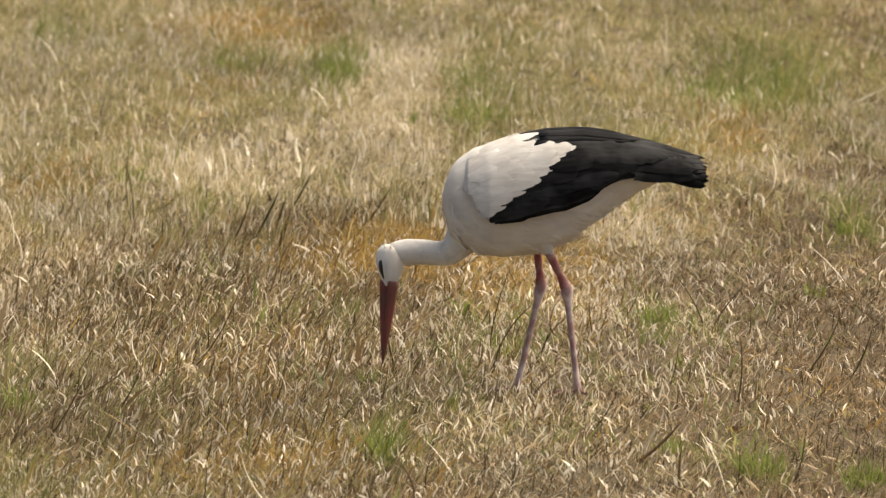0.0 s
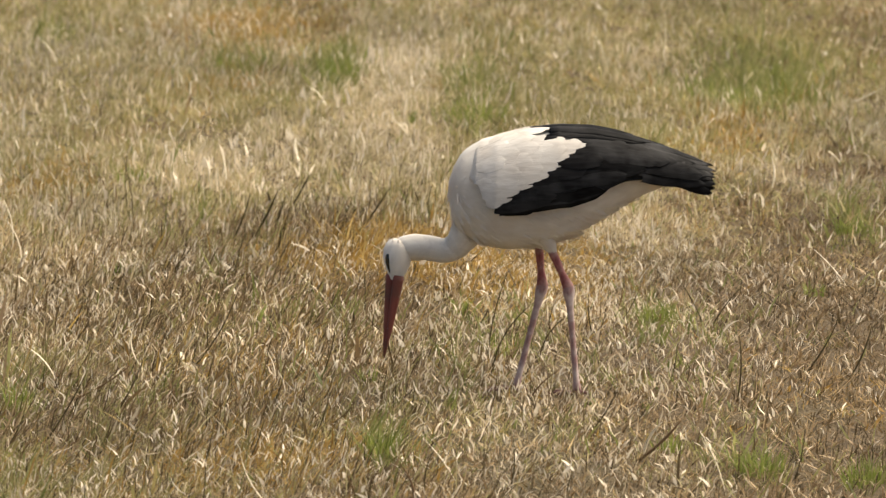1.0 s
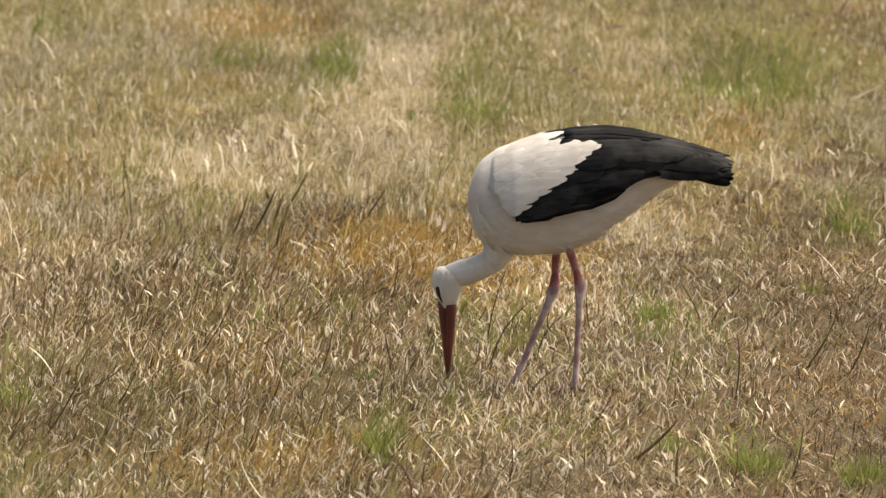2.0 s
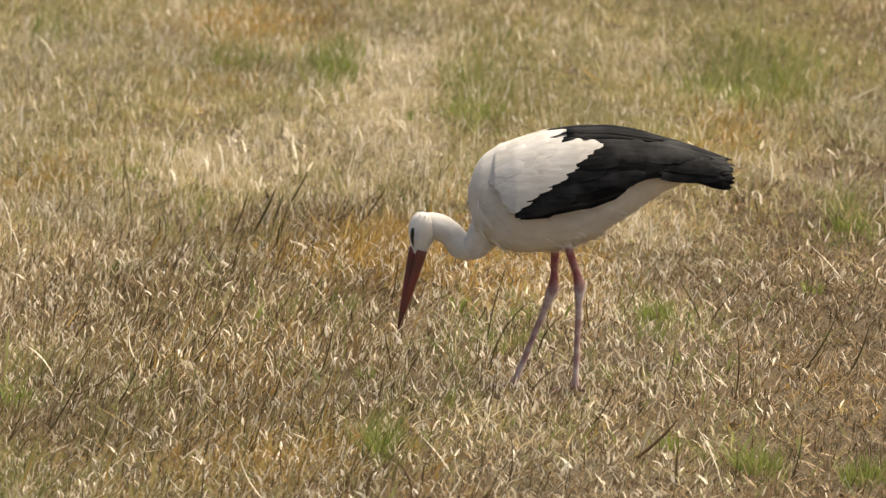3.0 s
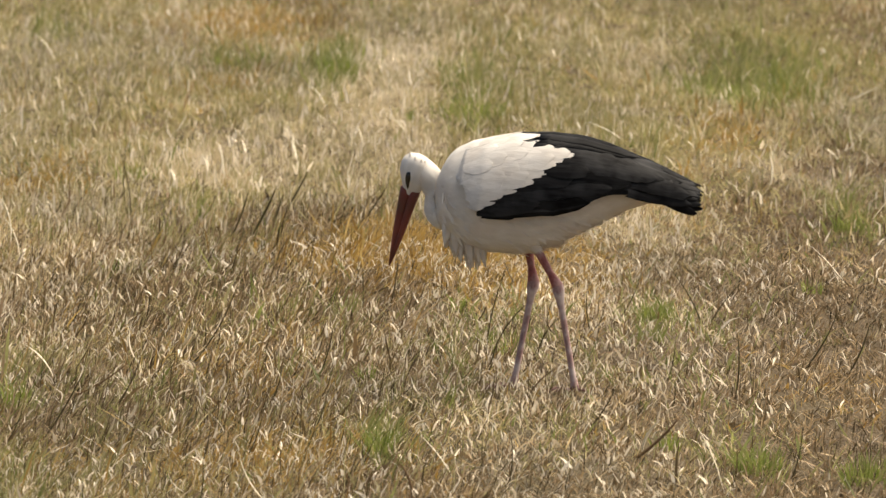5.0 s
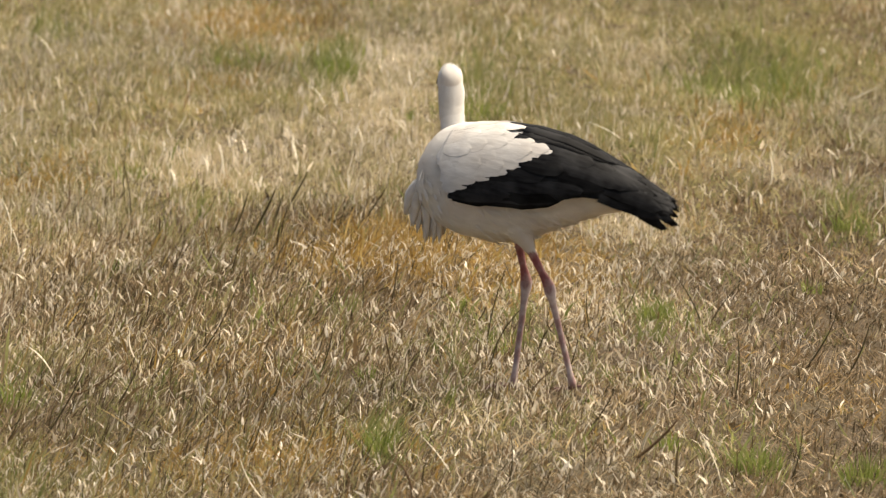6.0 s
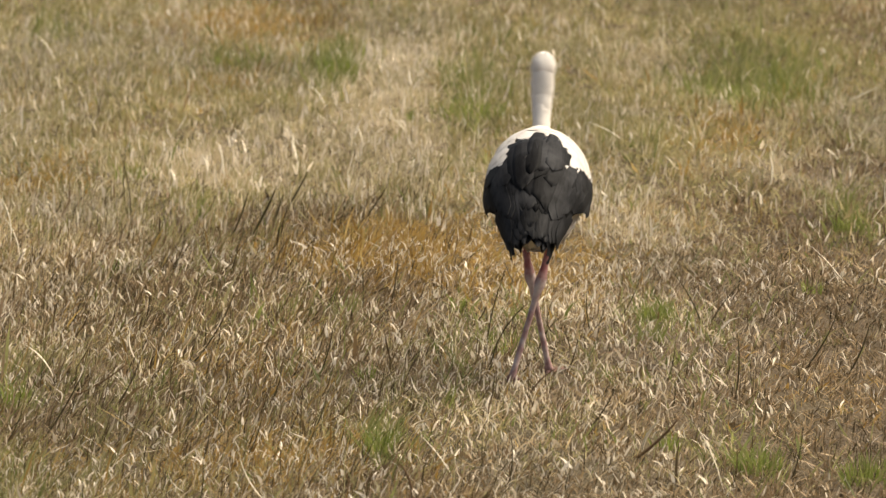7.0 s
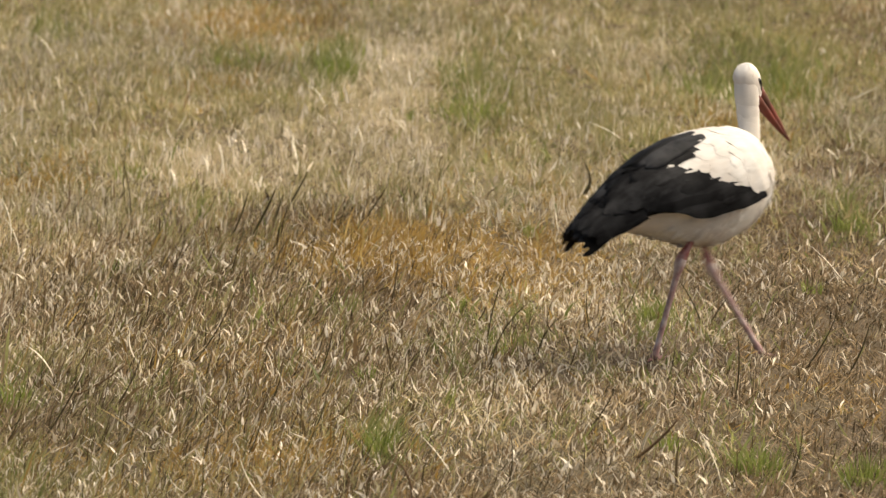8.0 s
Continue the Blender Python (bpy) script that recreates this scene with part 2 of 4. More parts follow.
STRAW_SPOTS = [(-0.17, 5.53, 0.15, 1.37, 2.2), (-0.55, 4.52, 0.26, 0.56, 1.6), (-0.77, 3.97, 0.15, 0.40, 1.5), (0.75, 7.3, 0.16, 0.45, 0.7), (-0.12, 7.16, 0.14, 0.69, 1.2),
    (-0.97, 8.06, 0.16, 0.93, 0.7), (0.22, -0.03, 0.08, 0.35, 1.2), (0.47, -1.35, 0.18, 0.38, 0.4), (0.51, 2.84, 0.24, 0.72, 1), (-1.10, 1.61, 0.14, 0.63, 0.6),
    (0.97, 4.17, 0.10, 0.19, 1.5), (0.37, 1.25, 0.06, 0.25, 1.3), (0.35, 2.72, 0.26, 0.71, 0.9), (0.25, 1.30, 0.18, 0.51, 0.5), (1.28, 5.84, 0.17, 0.70, 0.8),
    (0.09, -0.47, 0.11, 0.42, 0.6), (-1.35, 5.38, 0.13, 0.90, 0.7), (-1.03, 2.96, 0.23, 0.72, 1), (-1.02, 1.93, 0.22, 0.55, 1)]
BROWN_SPOTS = [(1.02, 0.7, 0.2, 1.1, 1.2), (-0.45, 1.45, 0.35, 0.35, 1.4), (0.6, -1.6, 0.6, 0.5, 1.4), (0.50, 8.5, 0.30, 0.40, 1.3), (-0.98, 1.30, 0.25, 0.60, 1.2), (1.02, -1.5, 0.25, 0.5, 2.0), (-1.05, 5.20, 0.20, 0.27, 1.8), (-0.39, 3.02, 0.28, 0.34, 1.5), (-0.50, 8.34, 0.14, 0.42, 1.6), (1.27, 4.24, 0.19, 0.16, 2.4), (1.48, 8.06, 0.16, 1.12, 1.7),
    (-0.76, 1.00, 0.22, 0.79, 1.2), (-0.66, -0.30, 0.25, 0.52, 1), (-0.43, 0.23, 0.18, 0.82, 1), (0.95, 1.40, 0.26, 0.72, 1.3), (0.96, 0.14, 0.18, 0.54, 1.4),
    (0.85, -1.57, 0.22, 0.52, 3.6), (0.84, -0.38, 0.23, 0.51, 1.8), (0.98, 3.33, 0.20, 0.50, 0.9), (-0.86, 2.49, 0.25, 0.35, 0.5), (-0.17, 0.23, 0.08, 0.46, 0.7),
    (-0.06, -1.50, 0.15, 0.30, 0.8), (0.64, 1.93, 0.12, 0.44, 0.7), (-1.34, 6.00, 0.11, 0.25, 0.9), (-0.92, -0.63, 0.16, 0.41, 0.8)]


def blades(name, x, y, height, width, lean, lean_to, curl, mat, label, seed, lift=0.0):
    """One mesh of many blades: each a tapered bent strip, root on the ground; three lengths near by, two far off."""
    r = np.random.RandomState(seed)
    n = len(x)
    face = r.uniform(0, math.pi, n)
    side = np.stack([np.cos(face), np.sin(face), 0.35 * r.uniform(-1, 1, n)], -1)
    to = np.stack([np.cos(lean_to), np.sin(lean_to)], -1)
    root = np.stack([x, y, relief(x, y) - 0.004 + lift], -1)
    verts, loops, sizes, first = [], [], [], 0
    for some, steps in ((y < 2.6, 3), (y >= 2.6, 2)):
        m = int(some.sum())
        at = root[some]
        pts = [at]
        for k in range(steps):
            a = np.clip(lean[some] + curl[some] * (k * 2 / (steps - 1) - 0.6), 0.0, 1.62)
            at = at + height[some][:, None] / steps * np.stack([to[some][:, 0] * np.sin(a), to[some][:, 1] * np.sin(a), np.cos(a)], -1)
            at[:, 2] = np.maximum(at[:, 2], root[some][:, 2] + 0.006 + 0.004 * (k + 1))
            pts.append(at.copy())
        across = side[some] * (width[some] / 2)[:, None]
        v = np.empty((m, 2 * steps + 1, 3))
        for k, s in enumerate((0.8, 1.0, 0.7)[:steps]):
            v[:, 2 * k], v[:, 2 * k + 1] = pts[k] - across * s, pts[k] + across * s
        v[:, 2 * steps] = pts[steps]
        strip = [q for k in range(steps - 1) for q in (2 * k, 2 * k + 1, 2 * k + 3, 2 * k + 2)] + [2 * steps - 2, 2 * steps - 1, 2 * steps]
        loops.append((first + np.arange(m)[:, None] * (2 * steps + 1) + np.array([strip])).reshape(-1))
        sizes.append(np.tile([4] * (steps - 1) + [3], m))
        verts.append(v.reshape(-1, 3))
        first += m * (2 * steps + 1)
    verts, loops, sizes = np.concatenate(verts), np.concatenate(loops), np.concatenate(sizes)
    me = bpy.data.meshes.new(name)
    me.vertices.add(len(verts))
    me.vertices.foreach_set("co", verts.reshape(-1).astype(np.float32))
    me.loops.add(len(loops))
    me.loops.foreach_set("vertex_index", loops.astype(np.int32))
    me.polygons.add(len(sizes))
    me.polygons.foreach_set("loop_start", np.concatenate([[0], np.cumsum(sizes)[:-1]]).astype(np.int32))
    me.polygons.foreach_set("use_smooth", np.ones(len(sizes), dtype=bool))
    me.update(calc_edges=True)
    me.materials.append(mat)
    return tagged(new(name, me), label, "grass", kind="stuff")


def sow():
    r = np.random.RandomState(11)
    n = 700000
    y = r.uniform(-2.8, 11.5, n)
    # a strip that widens with the distance
    x = r.uniform(-1, 1, n) * (1.4 + 0.06 * (y + 2.8))
    # thinner towards the far end, where the sward closes up
    keep = r.uniform(0, 1, n) < np.clip(0.52 + 0.12 * (y - 0.9), 0.46, 1)
    # bare gaps between clumps
    keep &= r.uniform(0, 1, n) < np.clip(0.8 + 0.5 * ripple(x, y, 21, 0.16) + 0.2 * ripple(x, y, 22, 0.06), 0.22, 1)
    # torn-open litter with dark ground showing, to the right of the bird
    torn = np.clip((x - 0.1) / 0.4, 0, 1) * np.clip((3.2 - y) / 0.8, 0, 1)
    keep &= r.uniform(0, 1, n) < 1 - torn * np.clip(0.1 + 0.2 * (x > 0.75) + 0.3 * np.clip(x - 0.5, 0, 1) * (y < -0.4) - 0.75 * ripple(x, y, 23, 0.07), 0, 0.95)
    x, y = x[keep], y[keep]
    # a margin of thinner sward round about
    mx, my = r.uniform(-9, 9, 90000), r.uniform(-12, 20, 90000)
    out = (np.abs(mx) > 1.4 + 0.06 * (my + 2.8)) | (my < -2.8) | (my > 11.5)
    x, y = np.concatenate([x, mx[out]]), np.concatenate([y, my[out]])
    n = len(x)
    far = np.clip((y - 2.0) / 2.0, 0, 1)
    green, ochre, olive, straw, brown, grey = [spots(x, y, k) for k in (GREEN_SPOTS, OCHRE_SPOTS, OLIVE_SPOTS, STRAW_SPOTS, BROWN_SPOTS, GREY_SPOTS)]
    p = np.stack([
        (0.46 + 1.3 * straw - 0.46 * np.clip(2 * x - 1.2, 0, 1)) * (1 - 0.9 * far) + 0.45 * ripple(x, y, 1, 0.3),
        1.4 - 1.25 * far + 0.9 * np.clip(2 * x - 1.2, 0, 1) + 1.8 * np.clip(2 * x - 1.0, 0, 1) * np.clip(0.8 - y, 0, 1) + 1.7 * brown + 0.6 * ripple(x, y, 2, 0.3),
        0.20 + 0.08 * far + 2.0 * ochre + 0.4 * ripple(x, y, 3, 0.4),
        0.13 + 0.05 * far + (1.3 + 0.7 * far) * green + 0.5 * np.maximum(ripple(x, y, 4, 0.2) - 0.2, 0),
        0.62 + 0.35 * np.clip(-2 * x, 0, 1) + 0.75 * far + 0.5 * green + (1.6 + 0.5 * far) * olive + 0.5 * ripple(x, y, 5, 0.35),
        far * (1.1 + 2.2 * straw + 0.5 * ripple(x, y, 6, 0.4)),
        0.05 + 1.15 * grey + 0.3 * ripple(x, y, 7, 0.3),
    ], -1)
    p[:, :5] *= 1 + 0.55 * np.stack([ripple(x, y, 40 + k, 0.09 + 0.02 * k) for k in range(5)], -1)
    p = np.maximum(p, 0.02) ** 1.75
    p = np.cumsum(p / p.sum(1, keepdims=True), 1)
    kind = (r.uniform(0, 1, (n, 1)) > p[:, :-1]).sum(1)
    left = np.clip((0.2 - x) / 0.35, 0, 1) * (1 - far)
    litter = np.clip((x + 0.15) / 0.35, 0, 1) * (1 - far)
    green = np.clip(green / 2.5, 0, 1)
    upright = np.clip(np.abs(r.normal(0.42 + 0.2 * left - 0.1 * far, 0.36, n)), 0.02, 1.4)
    fallen = r.uniform(0, 1, n) < 0.34 + 0.12 * far + 0.3 * litter
    lean = np.where(fallen, r.uniform(0.85, 1.5, n), upright)
    to = np.where(r.uniform(0, 1, n) < (0.25 + 0.55 * left) * ~fallen, r.normal(0.0, 0.5, n), np.where(r.uniform(0, 1, n) < 0.6, r.normal(0, 0.6, n) + math.pi * (r.uniform(0, 1, n) < 0.5), r.uniform(0, 2 * math.pi, n)))
    clump = np.clip(1 + 0.5 * ripple(x, y, 31, 0.13) + (0.25 + 0.3 * far) * ripple(x, y, 32, 0.3), 0.35, 2.3)
    tall = r.gamma(5, 1 / 5, n) * (0.040 - 0.011 * far + 0.004 * left - 0.014 * litter + 0.014 * green) * clump
    tall = np.where(fallen, 0.016 + tall * 0.9, tall)
    wide = 0.0011 + r.gamma(2.0, 0.00115, n)
    wide = np.where((np.abs(x) > 1.45 + 0.06 * (y + 2.8)) | (y < -2.8) | (y > 11.5), wide * 3.5, wide)
    curl = r.normal(0.08, 0.24, n)
    names = [("straw_grass", M_STRAW, "pale dry straw blades covering the meadow"), ("stubble", M_BROWN, "brown dead stubble and broken stems over the meadow"),
             ("ochre_grass", M_OCHRE, "ochre dried grass blades in patches"), ("green_grass", M_GREEN, "short fresh green grass in scattered patches"),
             ("fading_grass", M_OLIVE, "olive half-dried grass blades"), ("fine_hay", M_HAY, "fine pale beige dried grass"), ("seed_grass", M_GREY, "greyish weathered grass gone to seed")]
    for k, (name, mat, label) in enumerate(names):
        s = kind == k
        grow = 1.25 if k == 3 else 1.0
        blades(name, x[s], y[s], tall[s] * grow, wide[s] * (1.15 if k == 3 else 1), np.where(k == 3, np.minimum(lean[s], 0.6), lean[s]), to[s], curl[s], mat, label, 50 + k)
    # bleached leaves, near-white to stand in for sun glints too, and dark stalks that lean with the wind
    m = 62000
    by = -2.8 + 14.3 * r.uniform(0, 1, m) ** 1.1
    bx = r.uniform(-1, 1, m) * (1.4 + 0.06 * (by + 2.8))
    some = r.uniform(0, 1, m) < np.clip(np.where(by < 2.3, 0.85 - 0.3 * (by < -0.4), 0.22) + 0.4 * spots(bx, by, STRAW_SPOTS) + 0.3 * ripple(bx, by, 33, 0.2) - 0.15 * spots(bx, by, BROWN_SPOTS) - 0.5 * np.clip(2 * bx - 1.2, 0, 1), 0.12, 1)
    bx, by = bx[some], by[some]
    m = len(bx)
    sward = np.where((bx > 0.15) & (by < 2.4), 0.016, 0.036)
    away = by > 2.6
    blades("bleached_glint_blades", bx, by, r.gamma(3, 0.0065, m) + 0.008 + 0.012 * away, 0.0014 + r.gamma(1.6, 0.0014, m), np.where(away, np.abs(r.normal(0.35, 0.4, m)), r.uniform(0.3, 1.5, m)), r.uniform(0, 6.28, m), r.normal(0.2, 0.45, m) * np.where(away, 0.5, 1), M_PALE,
           "bleached dead leaves among the grass, coloured near-white as sun glints too", 70, sward * r.uniform(0.1, 1.0, m))
    m = 36000
    bx, by = r.uniform(-1.8, 1.8, m), r.uniform(-2.8, 5.0, m)
    some = r.uniform(0, 1, m) < 0.24 + 0.14 * (bx < 0.15) + 0.22 * ((bx > 0.1) & (by < -0.1)) + 0.3 * spots(bx, by, BROWN_SPOTS) + 0.2 * (bx > 0.8) - 0.25 * np.clip(by - 2.5, 0, 1)
    bx, by = bx[some], by[some]
    m = len(bx)
    along_wind = 1 - 0.5 * np.clip(bx * 2, 0, 1)
    blades("dark_stalks", bx, by, r.gamma(6, 0.0095, m) * along_wind, r.uniform(0.0014, 0.0034, m), np.abs(r.normal(0.45, 0.35, m)), r.normal(0.0, 0.5, m) + np.where(bx > 0.3, r.uniform(-1.6, 1.6, m), 0), r.normal(-0.05, 0.2, m), M_DARK,
           "dark weathered stalks leaning among the grass", 71)


sow()


# ---- single stalks, leaves and green tufts that stand out ----
def bent_leaf(name, at, tip, bend, wide, mat, label, group, flat, seed):
    """A stalk or leaf from its foot to its tip, bowed sideways, with thickness; flat ones are folded blades."""
    bm = bmesh.new()
    r = random.Random(seed)
    z0 = float(relief(np.array([at[0]]), np.array([at[1]]))[0]) - 0.006
    foot, end = Vector((0, 0, 0)), Vector((tip[0], r.uniform(-0.012, 0.012), tip[1] - z0))
    side = Vector((end.z, 0, -end.x)) * bend
    rings = []
    for f in np.linspace(0, 1, 10):
        w = wide / 2 * ((1 - f * f) ** 0.5 * 0.75 + 0.25 if not flat else max(0.12, math.sin(math.pi * min(1, 0.18 + 0.8 * f)) ** 0.8))
        w *= 1 + 0.12 * r.uniform(-1, 1)
        c = foot.lerp(end, f) + side * 4 * f * (1 - f)
        lit = Vector((0.7, -0.45, 0.75))
        across = end.cross(lit if flat else Vector((0, 1, 0))).normalized()
        depth = end.cross(across).normalized()
        rings.append((c, across * w, depth * (w if not flat else w * 0.14)))
    tube(bm, rings, 7)
    ob = part(name, bm, mat)
    ob.location = (at[0], at[1], z0)
    return tagged(ob, label, "grass stalk" if not flat else "dry leaf", group)


SEEDS = iter(range(1000, 2000))


def dark_stalk(at, tip, bend, wide):
    bent_leaf("dry_stalk", at, tip, bend, wide, M_DARK, "dark weathered dry stalk leaning out of the grass", "dark stalks in the meadow", False, next(SEEDS))


def dry_twig(at, tip, bend, wide):
    bent_leaf("dry_twig", at, tip, bend, wide, M_TWIG, "short brown broken twig lying on the litter", "broken twigs in the meadow", False, next(SEEDS))


def pale_blade(at, tip, bend, wide):
    bent_leaf("dry_leaf", at, tip, bend, wide * 0.65, M_LEAF, "bleached curled dry leaf catching the sun", "bleached leaves in the meadow", True, next(SEEDS))


def grass_tuft(at, count, height, reach):
    """A clump of fresh blades fanning out from one root."""
    r = np.random.RandomState(next(SEEDS))
    bm = bmesh.new()
    z0 = float(relief(np.array([at[0]]), np.array([at[1]]))[0]) - 0.004
    for k in range(count):
        a, d = r.uniform(0, 2 * math.pi), reach * 0.6 * math.sqrt(r.uniform(0, 1))
        foot = Vector((d * math.cos(a), d * math.sin(a), 0))
        lean, h, w = r.uniform(0.05, 0.55), height * r.uniform(0.55, 1.15), r.uniform(0.0022, 0.0042)
        to = a + r.normal(0, 0.8)
        out = Vector((math.cos(to), math.sin(to), 0))
        turn = r.uniform(0, math.pi)
        side = Vector((math.cos(turn), math.sin(turn), 0)) * w / 2
        rows = []
        for f in (0.0, 0.35, 0.7):
            c = foot + out * (h * math.sin(lean) * f * (0.6 + 0.6 * f)) + Vector((0, 0, h * math.cos(lean) * f))
            rows.append((bm.verts.new(c - side * (1 - 0.3 * f)), bm.verts.new(c + side * (1 - 0.3 * f))))
        tip = bm.verts.new(foot + out * (h * math.sin(lean) * 1.2) + Vector((0, 0, h * math.cos(lean) * 0.97)))
        for p, q in zip(rows, rows[1:]):
            bm.faces.new((p[0], p[1], q[1], q[0]))
        bm.faces.new((rows[-1][0], rows[-1][1], tip))
    me = bpy.data.meshes.new("grass_tuft")
    bm.to_mesh(me)
    bm.free()
    me.materials.append(M_FRESH)
    ob = new("grass_tuft", me)
    ob.location = (at[0], at[1], z0)
    tagged(ob, "tuft of fresh green grass among dry straw", "grass", kind="stuff")


dark_stalk((-0.466, 3.242), (0.074, 0.120), 0.0225, 0.0065)
dark_stalk((-0.606, 2.672), (0.056, 0.137), 0.036, 0.0054)
dark_stalk((-0.549, 2.636), (0.080, 0.155), 0.0225, 0.0076)
dark_stalk((-0.495, 2.672), (0.042, 0.126), 0.0225, 0.0065)
dark_stalk((-0.254, 2.636), (0.096, 0.155), 0.0225, 0.0054)
dark_stalk((-0.899, 3.056), (-0.032, 0.206), 0.045, 0.0032)
dark_stalk((-0.914, 3.180), (-0.002, 0.207), -0.045, 0.0032)
dark_stalk((-0.633, 0.429), (0.115, 0.194), 0.054, 0.0035)
dark_stalk((0.114, 0.171), (0.108, 0.196), -0.113, 0.0039)
dark_stalk((0.237, 0.452), (0.068, 0.119), -0.113, 0.0035)
dark_stalk((0.109, 0.523), (0.050, 0.217), -0.045, 0.0035)
dark_stalk((0.676, 0.950), (-0.089, 0.163), 0.054, 0.0035)
dark_stalk((0.384, 0.804), (-0.015, 0.125), -0.045, 0.0035)
dark_stalk((0.388, 0.852), (0.029, 0.074), 0.045, 0.0030)
dark_stalk((0.712, -0.160), (0.006, 0.162), 0.045, 0.0043)
dark_stalk((0.682, 0.930), (0.090, 0.129), -0.045, 0.0035)
dark_stalk((0.350, 3.50), (0.058, 0.125), 0.405, 0.011)
dark_stalk((-0.212, 1.209), (-0.001, 0.133), 0.0225, 0.0035)
dark_stalk((-0.545, -1.777), (0.013, 0.123), 0.045, 0.0035)
dark_stalk((-0.227, -1.572), (0.034, 0.107), 0.045, 0.0039)
dark_stalk((-0.043, -1.572), (0.019, 0.120), -0.09, 0.0035)
dark_stalk((-1.046, -0.858), (0.060, 0.091), 0.0675, 0.0035)
dark_stalk((-0.950, -0.678), (0.104, 0.159), 0.0225, 0.0039)
dark_stalk((0.344, -0.602), (0.070, 0.106), 0.045, 0.0035)
dark_stalk((-0.595, 2.024), (0.047, 0.110), 0.045, 0.0030)
dark_stalk((-0.743, 1.860), (0.046, 0.118), 0.045, 0.0030)
dark_stalk((-0.315, 0.171), (0.042, 0.132), 0.045, 0.0035)
dark_stalk((-0.141, 1.332), (0.023, 0.138), 0.0225, 0.0035)
dark_stalk((0.899, 0.286), (0.084, 0.136), 0.045, 0.0043)
dark_stalk((1.013, 0.286), (0.056, 0.122), 0.045, 0.0043)
dark_stalk((0.555, 0.105), (0.021, 0.107), 0.045, 0.0030)
dark_stalk((-0.797, -0.359), (0.069, 0.137), 0.036, 0.0035)
dark_stalk((-0.445, 0.929), (0.059, 0.121), 0.045, 0.0035)
dark_stalk((-0.323, -0.858), (0.053, 0.134), 0.045, 0.0035)
dark_stalk((0.451, 1.049), (0.059, 0.111), 0.045, 0.0030)
dark_stalk((-0.169, 3.056), (-0.065, 0.012), 0.045, 0.0043)
dark_stalk((-0.038, 2.346), (0.047, 0.137), 0.045, 0.0030)
dark_stalk((0.807, -1.070), (0.026, 0.088), 0.045, 0.0035)
dark_stalk((-0.461, -1.176), (0.046, 0.126), 0.045, 0.0035)
dark_stalk((0.150, -1.302), (0.006, 0.101), 0.045, 0.0035)
pale_blade((-0.498, 2.636), (0.026, 0.103), -0.1, 0.0168)
pale_blade((-0.656, 3.818), (-0.012, 0.121), 0.05, 0.0168)
pale_blade((-0.710, 3.924), (-0.012, 0.084), 0.1, 0.0192)
pale_blade((-0.799, 3.713), (-0.013, 0.064), 0.1, 0.0192)
pale_blade((-0.251, 4.566), (-0.014, 0.085), 0.1, 0.0120)
pale_blade((-0.738, 0.290), (-0.035, 0.132), -0.2, 0.0096)
pale_blade((-0.952, -0.009), (-0.090, 0.117), 0.12, 0.0096)
pale_blade((-0.424, 0.171), (-0.020, 0.076), 0.1, 0.0096)
pale_blade((-0.525, 1.280), (-0.021, 0.085), -0.3, 0.0115)
pale_blade((-0.440, 4.385), (-0.017, 0.085), -0.1, 0.034)
pale_blade((-0.354, 4.750), (0.012, 0.06), 0.1, 0.03)
pale_blade((0.189, 5.797), (0.029, 0.091), 0.05, 0.0192)
pale_blade((-0.377, 5.549), (-0.058, 0.101), 0.1, 0.0120)
pale_blade((-0.084, 4.084), (0.017, 0.110), 0.1, 0.0096)
pale_blade((-0.914, 1.774), (-0.003, 0.086), 0.05, 0.0115)
pale_blade((-0.378, -1.806), (-0.077, 0.166), -0.1, 0.0077)
pale_blade((0.756, 7.471), (0.007, 0.153), 0.05, 0.0096)
pale_blade((0.027, -1.269), (-0.081, 0.095), 0.05, 0.0077)
pale_blade((-1.211, 2.346), (-0.016, 0.161), 0.1, 0.0115)
pale_blade((-1.168, 2.135), (-0.037, 0.134), 0.1, 0.0096)
pale_blade((1.092, 1.717), (-0.115, 0.125), 0.05, 0.0077)
pale_blade((0.643, -1.317), (-0.068, 0.129), 0.05, 0.0067)
pale_blade((-0.395, -0.009), (-0.017, 0.054), 0.1, 0.0115)
pale_blade((-0.694, 0.542), (0.065, 0.083), 0.1, 0.0077)
pale_blade((0.466, -0.847), (0.044, 0.062), -0.1, 0.0154)
pale_blade((0.972, 3.818), (0.003, 0.093), 0.1, 0.0168)
pale_blade((-0.510, 1.178), (0.037, 0.047), 0.1, 0.0077)
pale_blade((0.537, 7.153), (-0.049, 0.109), 0.2, 0.0096)
pale_blade((1.291, 5.986), (0.148, 0.050), 0.02, 0.0084)
pale_blade((-1.312, 6.808), (-0.076, 0.127), 0.1, 0.0096)
pale_blade((0.572, 4.707), (-0.123, 0.085), 0.05, 0.0084)
pale_blade((-0.114, 4.996), (-0.053, 0.068), 0.1, 0.0096)
pale_blade((-0.677, 3.950), (0.005, 0.110), 0.1, 0.0144)
pale_blade((-1.049, 2.755), (0.008, 0.078), 0.1, 0.0144)
for at, tip in (((0.955, 4.40), (0.036, 0.052)), ((1.01, 4.30), (-0.020, 0.068)), ((1.06, 4.46), (0.044, 0.042)), ((0.88, 4.34), (0.020, 0.05)),
                ((1.22, 4.42), (-0.05, 0.04)), ((1.33, 4.3), (0.04, 0.045)), ((0.78, 4.5), (-0.03, 0.05)), ((0.90, 3.9), (0.03, 0.05)), ((0.70, 4.15), (-0.03, 0.05))):
    pale_blade(at, tip, 0.1, 0.0125)
